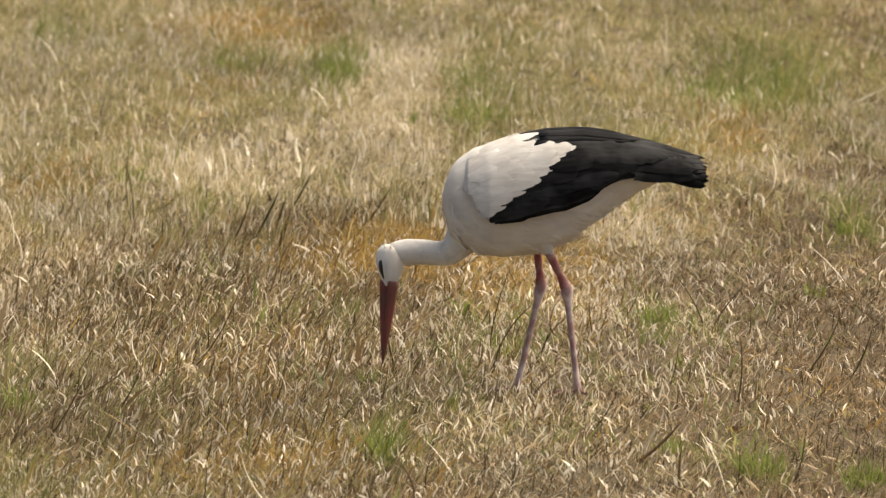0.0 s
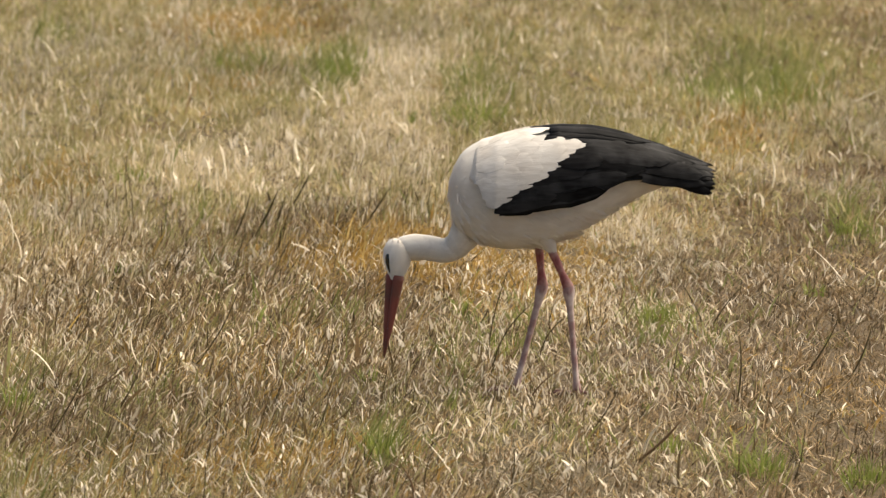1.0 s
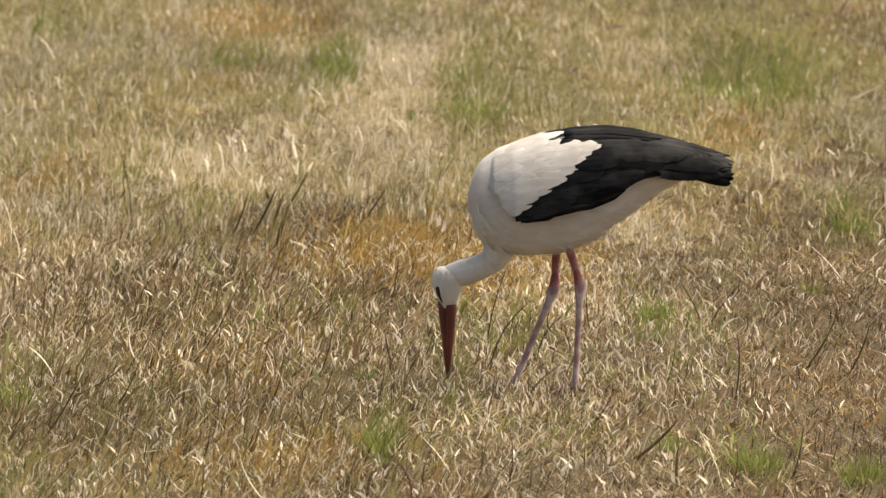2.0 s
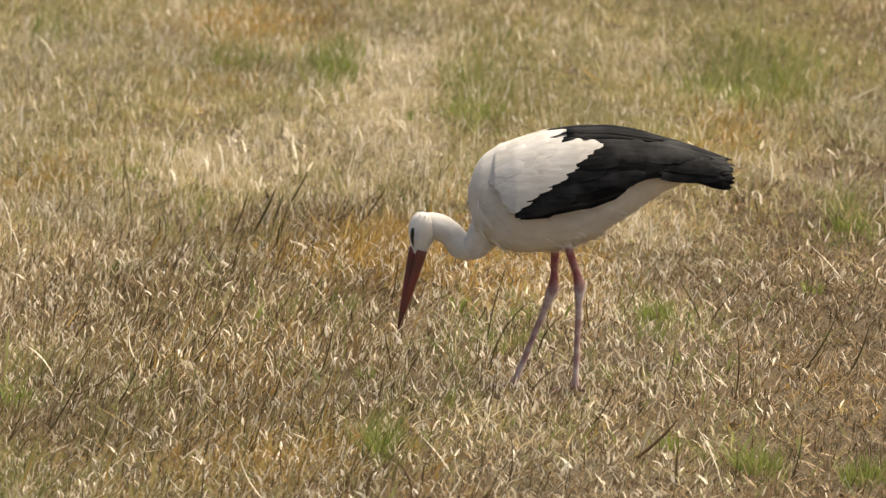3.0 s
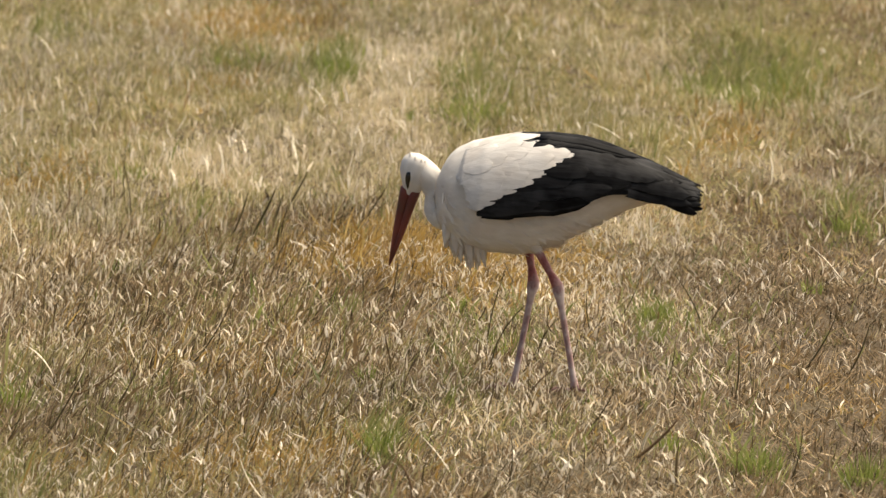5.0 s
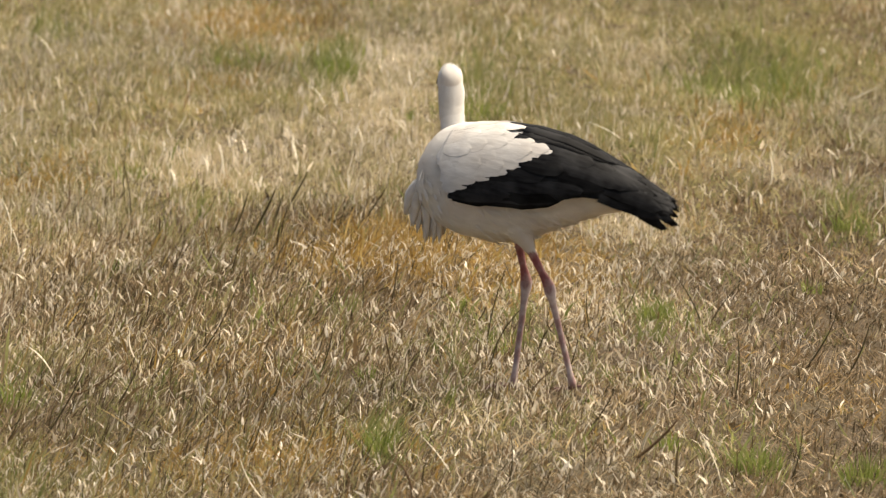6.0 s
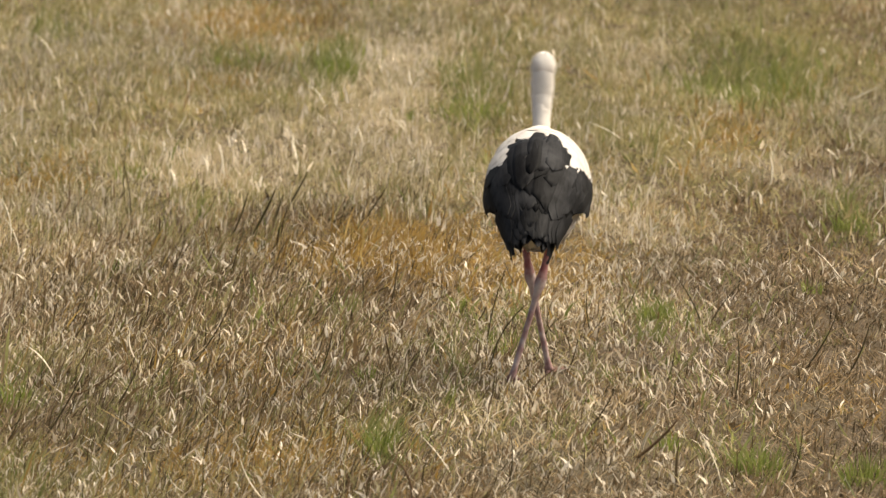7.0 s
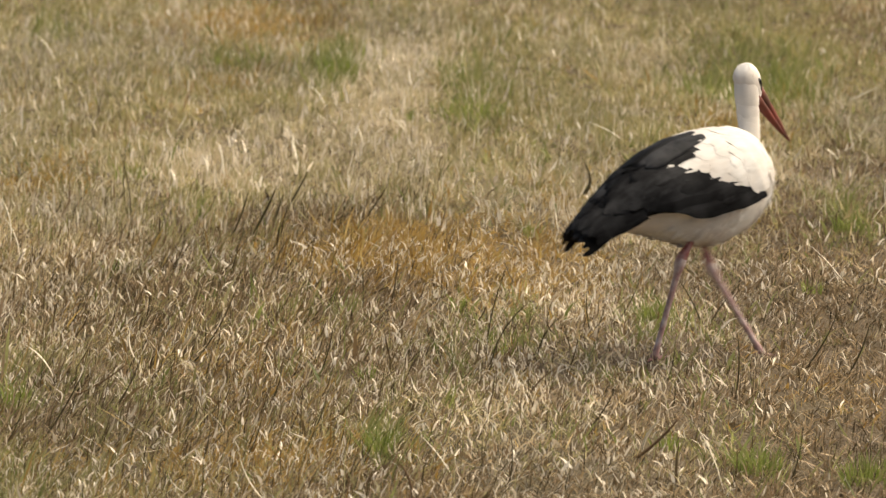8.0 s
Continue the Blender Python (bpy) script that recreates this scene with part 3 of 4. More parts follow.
# short broken twigs lying on the litter
for at, tip, bend, wide in (((0.445, -0.93), (0.108, 0.082), 0.04, 0.0085), ((0.37, 0.17), (0.165, 0.018), -0.03, 0.006), ((0.56, 0.03), (0.12, 0.02), 0.05, 0.005),
                            ((-0.07, -1.75), (-0.03, 0.115), 0.12, 0.0062), ((0.20, -0.2), (0.08, 0.085), -0.08, 0.004), ((-0.93, -0.2), (0.17, 0.10), 0.05, 0.005)):
    dry_twig(at, tip, bend, wide)
grass_tuft((-0.150, -1.011), 105, 0.076, 0.055)
grass_tuft((0.731, -1.011), 112, 0.0712, 0.09)
grass_tuft((0.969, -1.205), 84, 0.0665, 0.08)
grass_tuft((0.554, 1.066), 70, 0.057, 0.05)
grass_tuft((1.158, 2.914), 70, 0.057, 0.06)
grass_tuft((-0.346, 6.310), 154, 0.096, 0.09)
grass_tuft((-1.040, -0.288), 62, 0.0665, 0.05)
grass_tuft((-0.188, 0.123), 28, 0.0522, 0.05)
grass_tuft((0.083, 5.380), 112, 0.072, 0.2)
grass_tuft((1.038, 6.150), 168, 0.072, 0.45)
grass_tuft((-0.703, 6.972), 42, 0.056, 0.12)
grass_tuft((0.990, 1.522), 35, 0.0475, 0.05)
grass_tuft((-0.115, 5.306), 25, 0.056, 0.03)
grass_tuft((0.250, 2.737), 25, 0.057, 0.04)
grass_tuft((0.039, 1.266), 30, 0.057, 0.04)
grass_tuft((0.152, 0.535), 28, 0.057, 0.05)
grass_tuft((0.528, -0.771), 35, 0.0522, 0.06)
grass_tuft((-0.896, 1.839), 25, 0.057, 0.04)
grass_tuft((-0.919, 3.848), 33, 0.0665, 0.1)


# ---- stork ----
stork = tagged(new("stork"), "white stork with black wing feathers and long red bill", "bird")
U = 720.0


def along(x, table):
    return float(np.interp(x, [r[0] for r in table], [r[1] for r in table]))


# trunk: stations from breast (160 before the hip) to tail root; spine height, belly height, half-width (all in 1/720 m from the hip)
SPINE = [(-173, 64), (-168, 86), (-150, 120), (-112, 145), (-60, 160), (0, 166), (50, 162), (100, 148), (150, 128), (200, 106), (245, 86)]
BELLY = [(-173, 40), (-168, 2), (-150, -26), (-112, -46), (-60, -52), (0, -46), (50, -27), (90, 2), (130, 30), (170, 52), (205, 66), (245, 78)]
BROAD = [(-173, 12), (-168, 34), (-150, 50), (-124, 58), (-100, 66), (-60, 76), (0, 78), (50, 72), (100, 58), (150, 42), (200, 30), (245, 18)]


def fluff(bm, count, size, wide, lift, seed, way=Vector((-1, 0, 0)), hung=0.0, keep=None, into=None):
    """Lays soft contour feathers over a surface: small pointed vanes that follow it and stand off at the tip."""
    r = random.Random(seed)
    faces = [f for f in bm.faces if f.calc_area() > 1e-8 and (keep is None or keep(f.calc_center_median()))]
    sums = list(np.cumsum([f.calc_area() for f in faces]))
    beds = []
    for k in range(count):
        f = faces[min(len(faces) - 1, int(np.searchsorted(sums, r.uniform(0, sums[-1]))))]
        w = [r.random() ** 0.7 for v in f.verts]
        at = sum((v.co * x for v, x in zip(f.verts, w)), Vector()) / sum(w)
        beds.append((at, f.normal.copy()))
    into = bm if into is None else into
    for at, n in beds:
        d = way + Vector((0, 0, -hung)) + Vector((r.gauss(0, 0.14), r.gauss(0, 0.14), r.gauss(0, 0.14)))
        d = d - n * d.dot(n)
        if d.length < 0.05:
            continue
        d.normalize()
        d = (d + n * max(-0.02, r.gauss(lift, lift * 0.6))).normalized()
        side = n.cross(d).normalized()
        ln, w = size * r.uniform(0.6, 1.35), wide * r.uniform(0.6, 1.3)
        base = at - n * 0.0015 - d * ln * 0.35
        rows = []
        for f, g in ((0.0, 0.5), (0.45, 1.0), (0.8, 0.62)):
            c = base + d * ln * f - n * (0.10 * ln * f * f)
            rows.append([into.verts.new(c - side * w * g / 2 - n * w * 0.09 * g), into.verts.new(c + n * 0.0004), into.verts.new(c + side * w * g / 2 - n * w * 0.09 * g)])
        tip = into.verts.new(base + d * ln - n * 0.10 * ln)
        for p, q in zip(rows, rows[1:]):
            into.faces.new((p[0], p[1], q[1], q[0]))
            into.faces.new((p[1], p[2], q[2], q[1]))
        into.faces.new((rows[2][0], rows[2][1], tip))
        into.faces.new((rows[2][1], rows[2][2], tip))
    return into


def build_body():
    bm = bmesh.new()
    rings = []
    for s in np.linspace(-173, 245, 44):
        top, low, wide = along(s, SPINE), along(s, BELLY), along(s, BROAD)
        rings.append((Vector((-s / U, 0, (top + low) / 2 / U)), Vector((0, wide / U, 0)), Vector((0, 0, (top - low) / 2 / U))))
    tube(bm, rings, 28)
    # shaggy outline of the plumage
    for v in bm.verts:
        d = noise.noise(Vector((v.co.x * 9, v.co.y * 26, v.co.z * 26))) * 0.004 + noise.noise(v.co * 70) * 0.0016
        v.co += Vector((0, v.co.y, v.co.z - 0.07)).normalized() * d
    bmesh.ops.smooth_vert(bm, verts=bm.verts, factor=0.3)
    bm.normal_update()
    bmesh.ops.recalc_face_normals(bm, faces=bm.faces)
    coat_bm = bmesh.new()
    fluff(bm, 1500, 0.040, 0.014, 0.035, 41, hung=0.25, into=coat_bm)
    # looser down on the belly and under the tail
    fluff(bm, 900, 0.050, 0.008, 0.24, 42, hung=0.45, keep=lambda c: c.z < 0.06 and c.x < 0.08, into=coat_bm)
    fluff(bm, 420, 0.055, 0.009, 0.2, 43, hung=0.7, keep=lambda c: c.x > 0.12 and c.z < 0.08, into=coat_bm)
    trunk = part("body", bm, M_WHITE, stork, "creamy white breast, belly and back plumage")
    part("body_plumage", coat_bm, M_WHITE, trunk, "soft overlapping white body feathers")
    return trunk


body = build_body()

# folded wing: stations along the same line; ridge height, half-width, depth of the section
RIDGE = [(-138, 106), (-126, 130), (-90, 147), (-40, 161), (20, 168), (80, 166), (140, 154), (180, 142), (240, 124), (292, 103), (300, 99), (310, 90)]
SPAN = [(-138, 60), (-126, 76), (-90, 90), (-40, 93), (40, 91), (100, 84), (140, 73), (190, 58), (240, 44), (292, 33), (300, 28), (310, 20)]
DROP = [(-138, 84), (-126, 98), (-90, 110), (-40, 112), (40, 104), (100, 84), (140, 70), (190, 60), (240, 46), (292, 37), (300, 32), (310, 22)]


def on_wing(s, a, out=0.0):
    """A point of the folded wing's surface: s along the body, a degrees round from the back's ridge."""
    w, h, top = along(s, SPAN) + out, along(s, DROP) + out, along(s, RIDGE)
    a = radians(a)
    return Vector((-s / U, w * math.sin(a) / U, (top - along(s, DROP) + h * math.cos(a)) / U))


# where the white coverts end and the black feathers begin, by degrees from the ridge
EDGE = [(0, 10), (8, -8), (16, -34), (24, -36), (30, -2), (34, 42), (38, 67), (42, 71), (47, 57), (55, 33), (63, 14), (73, -8), (77, -32), (82, -58), (88, -80), (93, -90), (100, -72), (115, -50)]
LOWER = [(-138, 46), (-126, 64), (-108, 80), (-92, 92), (-75, 102), (-30, 106), (-8, 98), (40, 97), (90, 98), (140, 90), (190, 82), (240, 82), (292, 86)]


def wing_sheet(white):
    """The wing's under-layer, a shell with a thickness; white where the coverts lie, black behind."""
    bm = bmesh.new()
    cols = np.linspace(-138, 246 if not white else 60, 60 if not white else 36)
    grid = {}
    keep = []
    for i, s in enumerate(cols):
        for j in range(25):
            a = 1.5 + (along(s, LOWER) - 1.5) * j / 24
            grid[i, j] = on_wing(s, a, -3 if not white else -1)
            keep.append((i, j, s, a))
    used = {}

    def vert(i, j):
        if (i, j) not in used:
            used[i, j] = bm.verts.new(grid[i, j])
        return used[i, j]
    spot = {(i, j): (s, a) for i, j, s, a in keep}
    for i in range(len(cols) - 1):
        for j in range(24):
            s, a = spot[i, j]
            pale = s < along(a, EDGE)
            if pale == white:
                bm.faces.new((vert(i, j), vert(i + 1, j), vert(i + 1, j + 1), vert(i, j + 1)))
    bmesh.ops.solidify(bm, geom=bm.faces[:], thickness=0.004)
    return bm


def feather_mesh(s0, a0, s1, a1, wide, lift=2.0, out=1.0, point=0.55, ragged=0.0, camber=0.45, thick=0.8, tilt=0.0):
    """A vaned feather from root to tip over the wing's surface: cambered, rounded tip, 1 mm thick, with a shaft ridge."""
    bm = bmesh.new()
    n = 9
    upper, lower = [], []
    for i in range(n + 1):
        f = i / n
        s, a = s0 + (s1 - s0) * f, a0 + (a1 - a0) * f
        tip = (1 - max(0.0, (f - point) / (1 - point)) ** 2.4) ** 0.5 if f < 1 else 0.12
        w = wide * (0.55 + 0.45 * min(1, f * 2.5)) * tip
        girth = max(20.0, (along(s, SPAN) + along(s, DROP)) / 2)
        da = math.degrees(w / 2 / girth)
        up_row, low_row = [], []
        for j in (-1.0, -0.55, 0.0, 0.55, 1.0):
            rise = out + lift * f + tilt * j * min(1.0, 2 * f) + (1 - j * j) * camber + (0.3 if j == 0 and camber > 0.3 else 0)
            wob = ragged * noise.noise(Vector((s * 0.13, j * 3.1, a * 0.2)))
            p = on_wing(min(s + wob, 308), a + j * da, rise)
            up_row.append(bm.verts.new(p))
            low_row.append(bm.verts.new(on_wing(min(s + wob, 308), a + j * da, rise - thick)))
        upper.append(up_row)
        lower.append(low_row)
    for i in range(n):
        for j in range(4):
            bm.faces.new((upper[i][j], upper[i + 1][j], upper[i + 1][j + 1], upper[i][j + 1]))
            bm.faces.new((lower[i][j], lower[i][j + 1], lower[i + 1][j + 1], lower[i + 1][j]))
        for j in (0, 4):
            bm.faces.new((upper[i][j], lower[i][j], lower[i + 1][j], upper[i + 1][j]))
    for j in range(4):
        bm.faces.new((upper[0][j], upper[0][j + 1], lower[0][j + 1], lower[0][j]))
        bm.faces.new((upper[n][j], lower[n][j], lower[n][j + 1], upper[n][j + 1]))
    return bm


def mirror(bm):
    for v in bm.verts:
        v.co.y = -v.co.y
    return bm


def build_wing(left):
    r = random.Random(5 if left else 6)
    turned = (lambda bm: bm) if left else mirror
    wing = part("left_wing" if left else "right_wing", turned(wing_sheet(False)), M_BLACK, stork, "folded wing, black flight feathers below white coverts")
    part("covert_patch", turned(wing_sheet(True)), M_COVERT, wing, "white shoulder coverts")
    # primaries: long narrow feathers closing at the tail
    for k in range(10):
        a = 6 + 8.6 * k
        part("primary_feather", turned(feather_mesh(120 + 5 * k, a, 298 - 4 * abs(k - 4) - r.uniform(0, 16), a * 0.92 + 3 + r.uniform(-4, 4), 21 + r.uniform(-4, 5), r.uniform(0.5, 5.0), 0.3 + 0.3 * k, 0.6, 4, tilt=r.uniform(-1.5, 1.5))), M_BLACK, wing, crisp=True)
    # the tips that cross under the others and hide the tail
    for k, a in enumerate((18, 40, 62, 84)):
        part("primary_feather", turned(feather_mesh(165 + 4 * k, a, 286 - 3 * k, a * 0.9, 40, 0.5, -9 - 3 * k, 0.7, 3)), M_BLACK, wing, crisp=True)
    # slim tips that stand apart at the end
    for a in (22, 46, 70, 90):
        part("primary_feather", turned(feather_mesh(225, a, 291 + r.uniform(0, 8), a * 1.04 + r.uniform(-3, 5), 17, 0.5, -2 + r.uniform(-1, 2), 0.5, 3)), M_BLACK, wing, crisp=True)
    # secondaries along the lower edge
    for k in range(10):
        a = 96 - 5.6 * k
        s0 = along(a, EDGE) + 4 + r.uniform(-4, 4)
        s1 = 100 + 15 * k + r.uniform(-8, 8)
        part("secondary_feather", turned(feather_mesh(s0, a, min(s1, 262), a + 2 - 0.5 * k + r.uniform(-2, 2), 27, r.uniform(1.5, 4.5), 1.2 + 0.35 * k, 0.78, 3, 0.6, 1.2, r.uniform(-1.8, 1.8))), M_BLACK, wing, crisp=True)
    # greater coverts
    for k in range(8):
        a = 93 - 8 * k
        s0 = along(a, EDGE) - 2
        part("greater_covert", turned(feather_mesh(s0, a, s0 + 85 + r.uniform(-20, 30), a + r.uniform(-2, 3), 28, r.uniform(1, 4) if k > 2 else 1.0, 3.2, 0.7, 3, tilt=r.uniform(-1.8, 1.8) if k > 2 else 0.0)), M_BLACK, wing, crisp=True)
    # tertials and scapulars over the back, long and loosely overlapping
    for row, (s0, length, lanes, wide) in enumerate([(105, 165, (5, 14, 23, 32, 41, 50, 60), 30), (48, 190, (3, 11, 19, 28, 37, 47, 57), 32), (4, 180, (5, 13, 22, 31), 32), (-22, 150, (4, 12, 20), 30)]):
        for a in lanes:
            ss = max(s0, along(a, EDGE) - 22) + r.uniform(-16, 34)
            tip = a * 0.95 + r.uniform(-5, 5)
            part("scapular_feather", turned(feather_mesh(ss, a + r.uniform(-3, 3), min(290, ss + length + r.uniform(-30, 30)), max(2, tip), wide * r.uniform(0.85, 1.3), r.uniform(0.5, 2.0) + 1.2 * (a < 25), 1.8 + 0.7 * row + r.uniform(0, 0.8), r.uniform(0.55, 0.8), 7, 0.45, 0.5, r.uniform(-0.7, 0.7))), M_BLACK, wing)
    # white coverts, scalloped rows with the front ones on top
    for row, a in enumerate((5, 14, 23, 32, 41, 50, 59, 68, 77, 85)):
        end = along(a, EDGE)
        s = end - 40 + r.uniform(-9, 9)
        step_up = 0
        while s > -136:
            if a > along(s, LOWER) + 2:
                break
            part("covert_feather", turned(feather_mesh(s, a + r.uniform(-3, 3), s + 54 + r.uniform(-8, 10), a + r.uniform(-3, 4), 34 + r.uniform(-5, 7), r.uniform(0.5, 2.2), 2.6 + 0.08 * step_up, 0.5, 5, 0.35, 0.35)), M_COVERT, wing, crisp=True)
            s -= 34 + r.uniform(-7, 7)
            step_up += 1
    # a rim of small feathers along the wing's rounded front edge
    for k in range(20):
        s = -138 + 46 * (k / 19) ** 0.9
        a = along(s, LOWER) - 4
        for lane in (0, 14, 30):
            if a - lane > 4:
                part("rim_feather", turned(feather_mesh(s - 3, a - lane, s + 26 + r.uniform(-4, 8), a - lane + r.uniform(-3, 6), 20 + r.uniform(-3, 5), 0.6, 1.6 + r.uniform(0, 0.8), 0.45, 4, 0.3, 0.35)), M_COVERT, wing, crisp=True)
    # small fringed tips where the white meets the black
    a = 2.0
    while a < 90:
        end = along(a, EDGE)
        part("fringe_feather", turned(feather_mesh(end - 30, a, end + 3 + r.uniform(-5, 9), a + r.uniform(0, 2.5), 15 + r.uniform(-2, 4), 0.2, 3.6, 0.4, 3, 0.15, 0.5)), M_COVERT, wing, crisp=True)
        a += 3.4
    return wing


left_wing, right_wing = build_wing(True), build_wing(False)


def build_tail():
    """Short white tail under the wing tips."""
    for k in range(7):
        y = (k - 3) * 9 / U
        bm = bmesh.new()
        ln = (62 - abs(k - 3) * 4) / U
        rings = []
        for f in np.linspace(0, 1, 8):
            w = 11 * (1 - max(0, (f - 0.7) / 0.3) ** 2 * 0.8) / U
            rings.append((Vector((-185 / U - ln * f, y * (1 + 0.5 * f), (88 - abs(k - 3) * 3 - 2 * f) / U)), Vector((0, w, 0)), Vector((0, 0, 0.0016))))
        part("tail_feather", tube(bm, rings, 8), M_WHITE, body)


build_tail()


def build_plume():
    """Loose long breast feathers, hung from the lower breast."""
    bm = bmesh.new()
    r = random.Random(3)
    for k in range(110):
        y, ln = r.uniform(-0.042, 0.042), r.uniform(0.1, 0.165) * (1 - 0.35 * abs(math.sin(1.7 * k)))
        sway = r.uniform(-0.02, 0.022)
        rings = []
        for f in np.linspace(0, 1, 7):
            w = 0.0165 * min(1, 0.3 + 2.4 * f) * (1 - f ** 2.2) + 0.0008
            rings.append((Vector((0.046 * math.sin(1.7 * k) + sway * f, y * (1 - 0.4 * f), -ln * f + 0.02)), Vector((w, 0, 0)), Vector((0, w * 0.6, 0))))
        tube(bm, rings, 6)
    return part("breast_plume", bm, M_WHITE, stork, "loose hanging white breast feathers")


breast_plume = build_plume()

# neck: overlapping vertebra-long pieces, thick at the breast
NECK = []
for k in range(40):
    rad = float(np.interp(0.04 + 0.0108 * k, [0, 0.05, 0.09, 0.13, 0.16, 0.2, 0.26, 0.4], [0.034, 0.0325, 0.0305, 0.029, 0.0315, 0.040, 0.053, 0.066]))
    half = 0.055
    bm = bmesh.new()
    rings = []
    for u in np.linspace(-1, 1, 13):
        w = rad * max(0.02, (1 - abs(u) ** 2.3)) ** 0.5
        rings.append((Vector((u * half, 0, 0)), Vector((0, w * float(np.interp(k, [0, 5, 10, 24], [0.88, 0.74, 0.71, 0.9])), 0)), Vector((0, 0, w))))
    tube(bm, rings, 18)
    for v in bm.verts:
        v.co += Vector((0, v.co.y, v.co.z)) * 0.06 * noise.noise(Vector((v.co.x * 25 + k, v.co.y * 60, v.co.z * 60)))
    bm.normal_update()
    bmesh.ops.recalc_face_normals(bm, faces=bm.faces)
    fluff(bm, 50, 0.034 + 0.0004 * k, 0.0065 + 0.00012 * k, 0.07, 300 + k, keep=lambda c: abs(c.x) < 0.04)
    NECK.append(part("neck_piece", bm, M_WHITE, stork))


def build_head():
    bm = bmesh.new()
    # stations along the bill's line: half-height, half-width, drop of the middle
    table = [(-0.038, 0.010, 0.010, 0), (-0.034, 0.024, 0.020, 0.0), (-0.024, 0.034, 0.028, 0.0), (-0.009, 0.039, 0.031, 0.0), (0.009, 0.0385, 0.0315, -0.001),
             (0.026, 0.0335, 0.0285, -0.003), (0.042, 0.027, 0.0215, -0.005), (0.056, 0.021, 0.015, -0.005), (0.064, 0.015, 0.012, -0.005)]
    rings = [(Vector((x, 0, z)), Vector((0, w, 0)), Vector((0, 0, h))) for x, h, w, z in table]
    tube(bm, rings, 22)
    bmesh.ops.subdivide_edges(bm, edges=bm.edges[:], cuts=1, use_grid_fill=True, smooth=0.2)
    bmesh.ops.recalc_face_normals(bm, faces=bm.faces)
    fluff(bm, 240, 0.022, 0.0055, 0.04, 290, keep=lambda c: -0.03 < c.x < 0.03)
    fluff(bm, 150, 0.025, 0.0065, 0.012, 291, keep=lambda c: -0.022 < c.x < 0.008)
    head = part("head", bm, M_WHITE, stork, "white feathered head")
    for name, sign, top, label in (("upper_bill", 1, 0.0115, "long red dagger bill"), ("lower_bill", -1, 0.0095, "")):
        bm = bmesh.new()
        rings = []
        for f in np.linspace(0, 1, 14):
            taper = (1 - f) ** 0.7
            h, w = max(0.0009, top * 1.38 * taper), max(0.0011, 0.0155 * taper)
            mid = -0.005 + sign * h * 0.8 - 0.004 * f * f * (1 - f)
            rings.append((Vector((0.052 + 0.205 * f, 0, mid)), Vector((0, w, 0)), Vector((0, 0, h))))
        part(name, tube(bm, rings, 14), M_BILL, head, label)
    for sign in (1, -1):
        bm = bmesh.new()
        rings = []
        for f in np.linspace(0, 1, 9):
            x = 0.004 + 0.044 * f
            w = float(np.interp(x, [t[0] for t in table], [t[2] for t in table]))
            size = 0.0062 * math.sin(math.pi * min(1, 0.1 + 0.95 * f) ** 0.8) ** 0.75 + 0.0015
            rings.append((Vector((x, sign * (w - 0.0015), 0.004 - 0.006 * f)), Vector((0, 0.003, 0)), Vector((0.002, 0, size))))
        part("eye_patch", tube(bm, rings, 10), M_EYE, head, "bare black skin round the eye")
        bm = bmesh.new()
        bmesh.ops.create_uvsphere(bm, u_segments=12, v_segments=8, radius=0.0048)
        bmesh.ops.translate(bm, verts=bm.verts, vec=(0.014, sign * 0.029, 0.004))
        part("eye", bm, M_EYE, head)
    # dark bare chin at the bill's root
    bm = bmesh.new()
    rings = [(Vector((x, 0, z)), Vector((0, w, 0)), Vector((0, 0, h))) for x, z, w, h in
             ((0.034, -0.021, 0.004, 0.003), (0.044, -0.0205, 0.0085, 0.005), (0.054, -0.0185, 0.0105, 0.006), (0.066, -0.0165, 0.0085, 0.004), (0.078, -0.0155, 0.004, 0.002))]
    part("chin", tube(bm, rings, 12), M_EYE, head, "bare dark chin skin")
    return head


head = build_head()

TIBIA, SHANK = 0.172, 0.258


def limb(name, length, table, mat, label):
    """A leg bone hanging down from its joint: stations by share of its length, half-widths fore-and-aft and across."""
    bm = bmesh.new()
    rings = [(Vector((0, 0, -length * f)), Vector((a, 0, 0)), Vector((0, -b, 0))) for f, a, b in table]
    tube(bm, rings, 14)
    if mat is M_WHITE:
        bmesh.ops.recalc_face_normals(bm, faces=bm.faces)
        fluff(bm, 220, 0.032, 0.007, 0.16, 270, Vector((-0.35, 0, -1)))
    return part(name, bm, mat, stork, label)


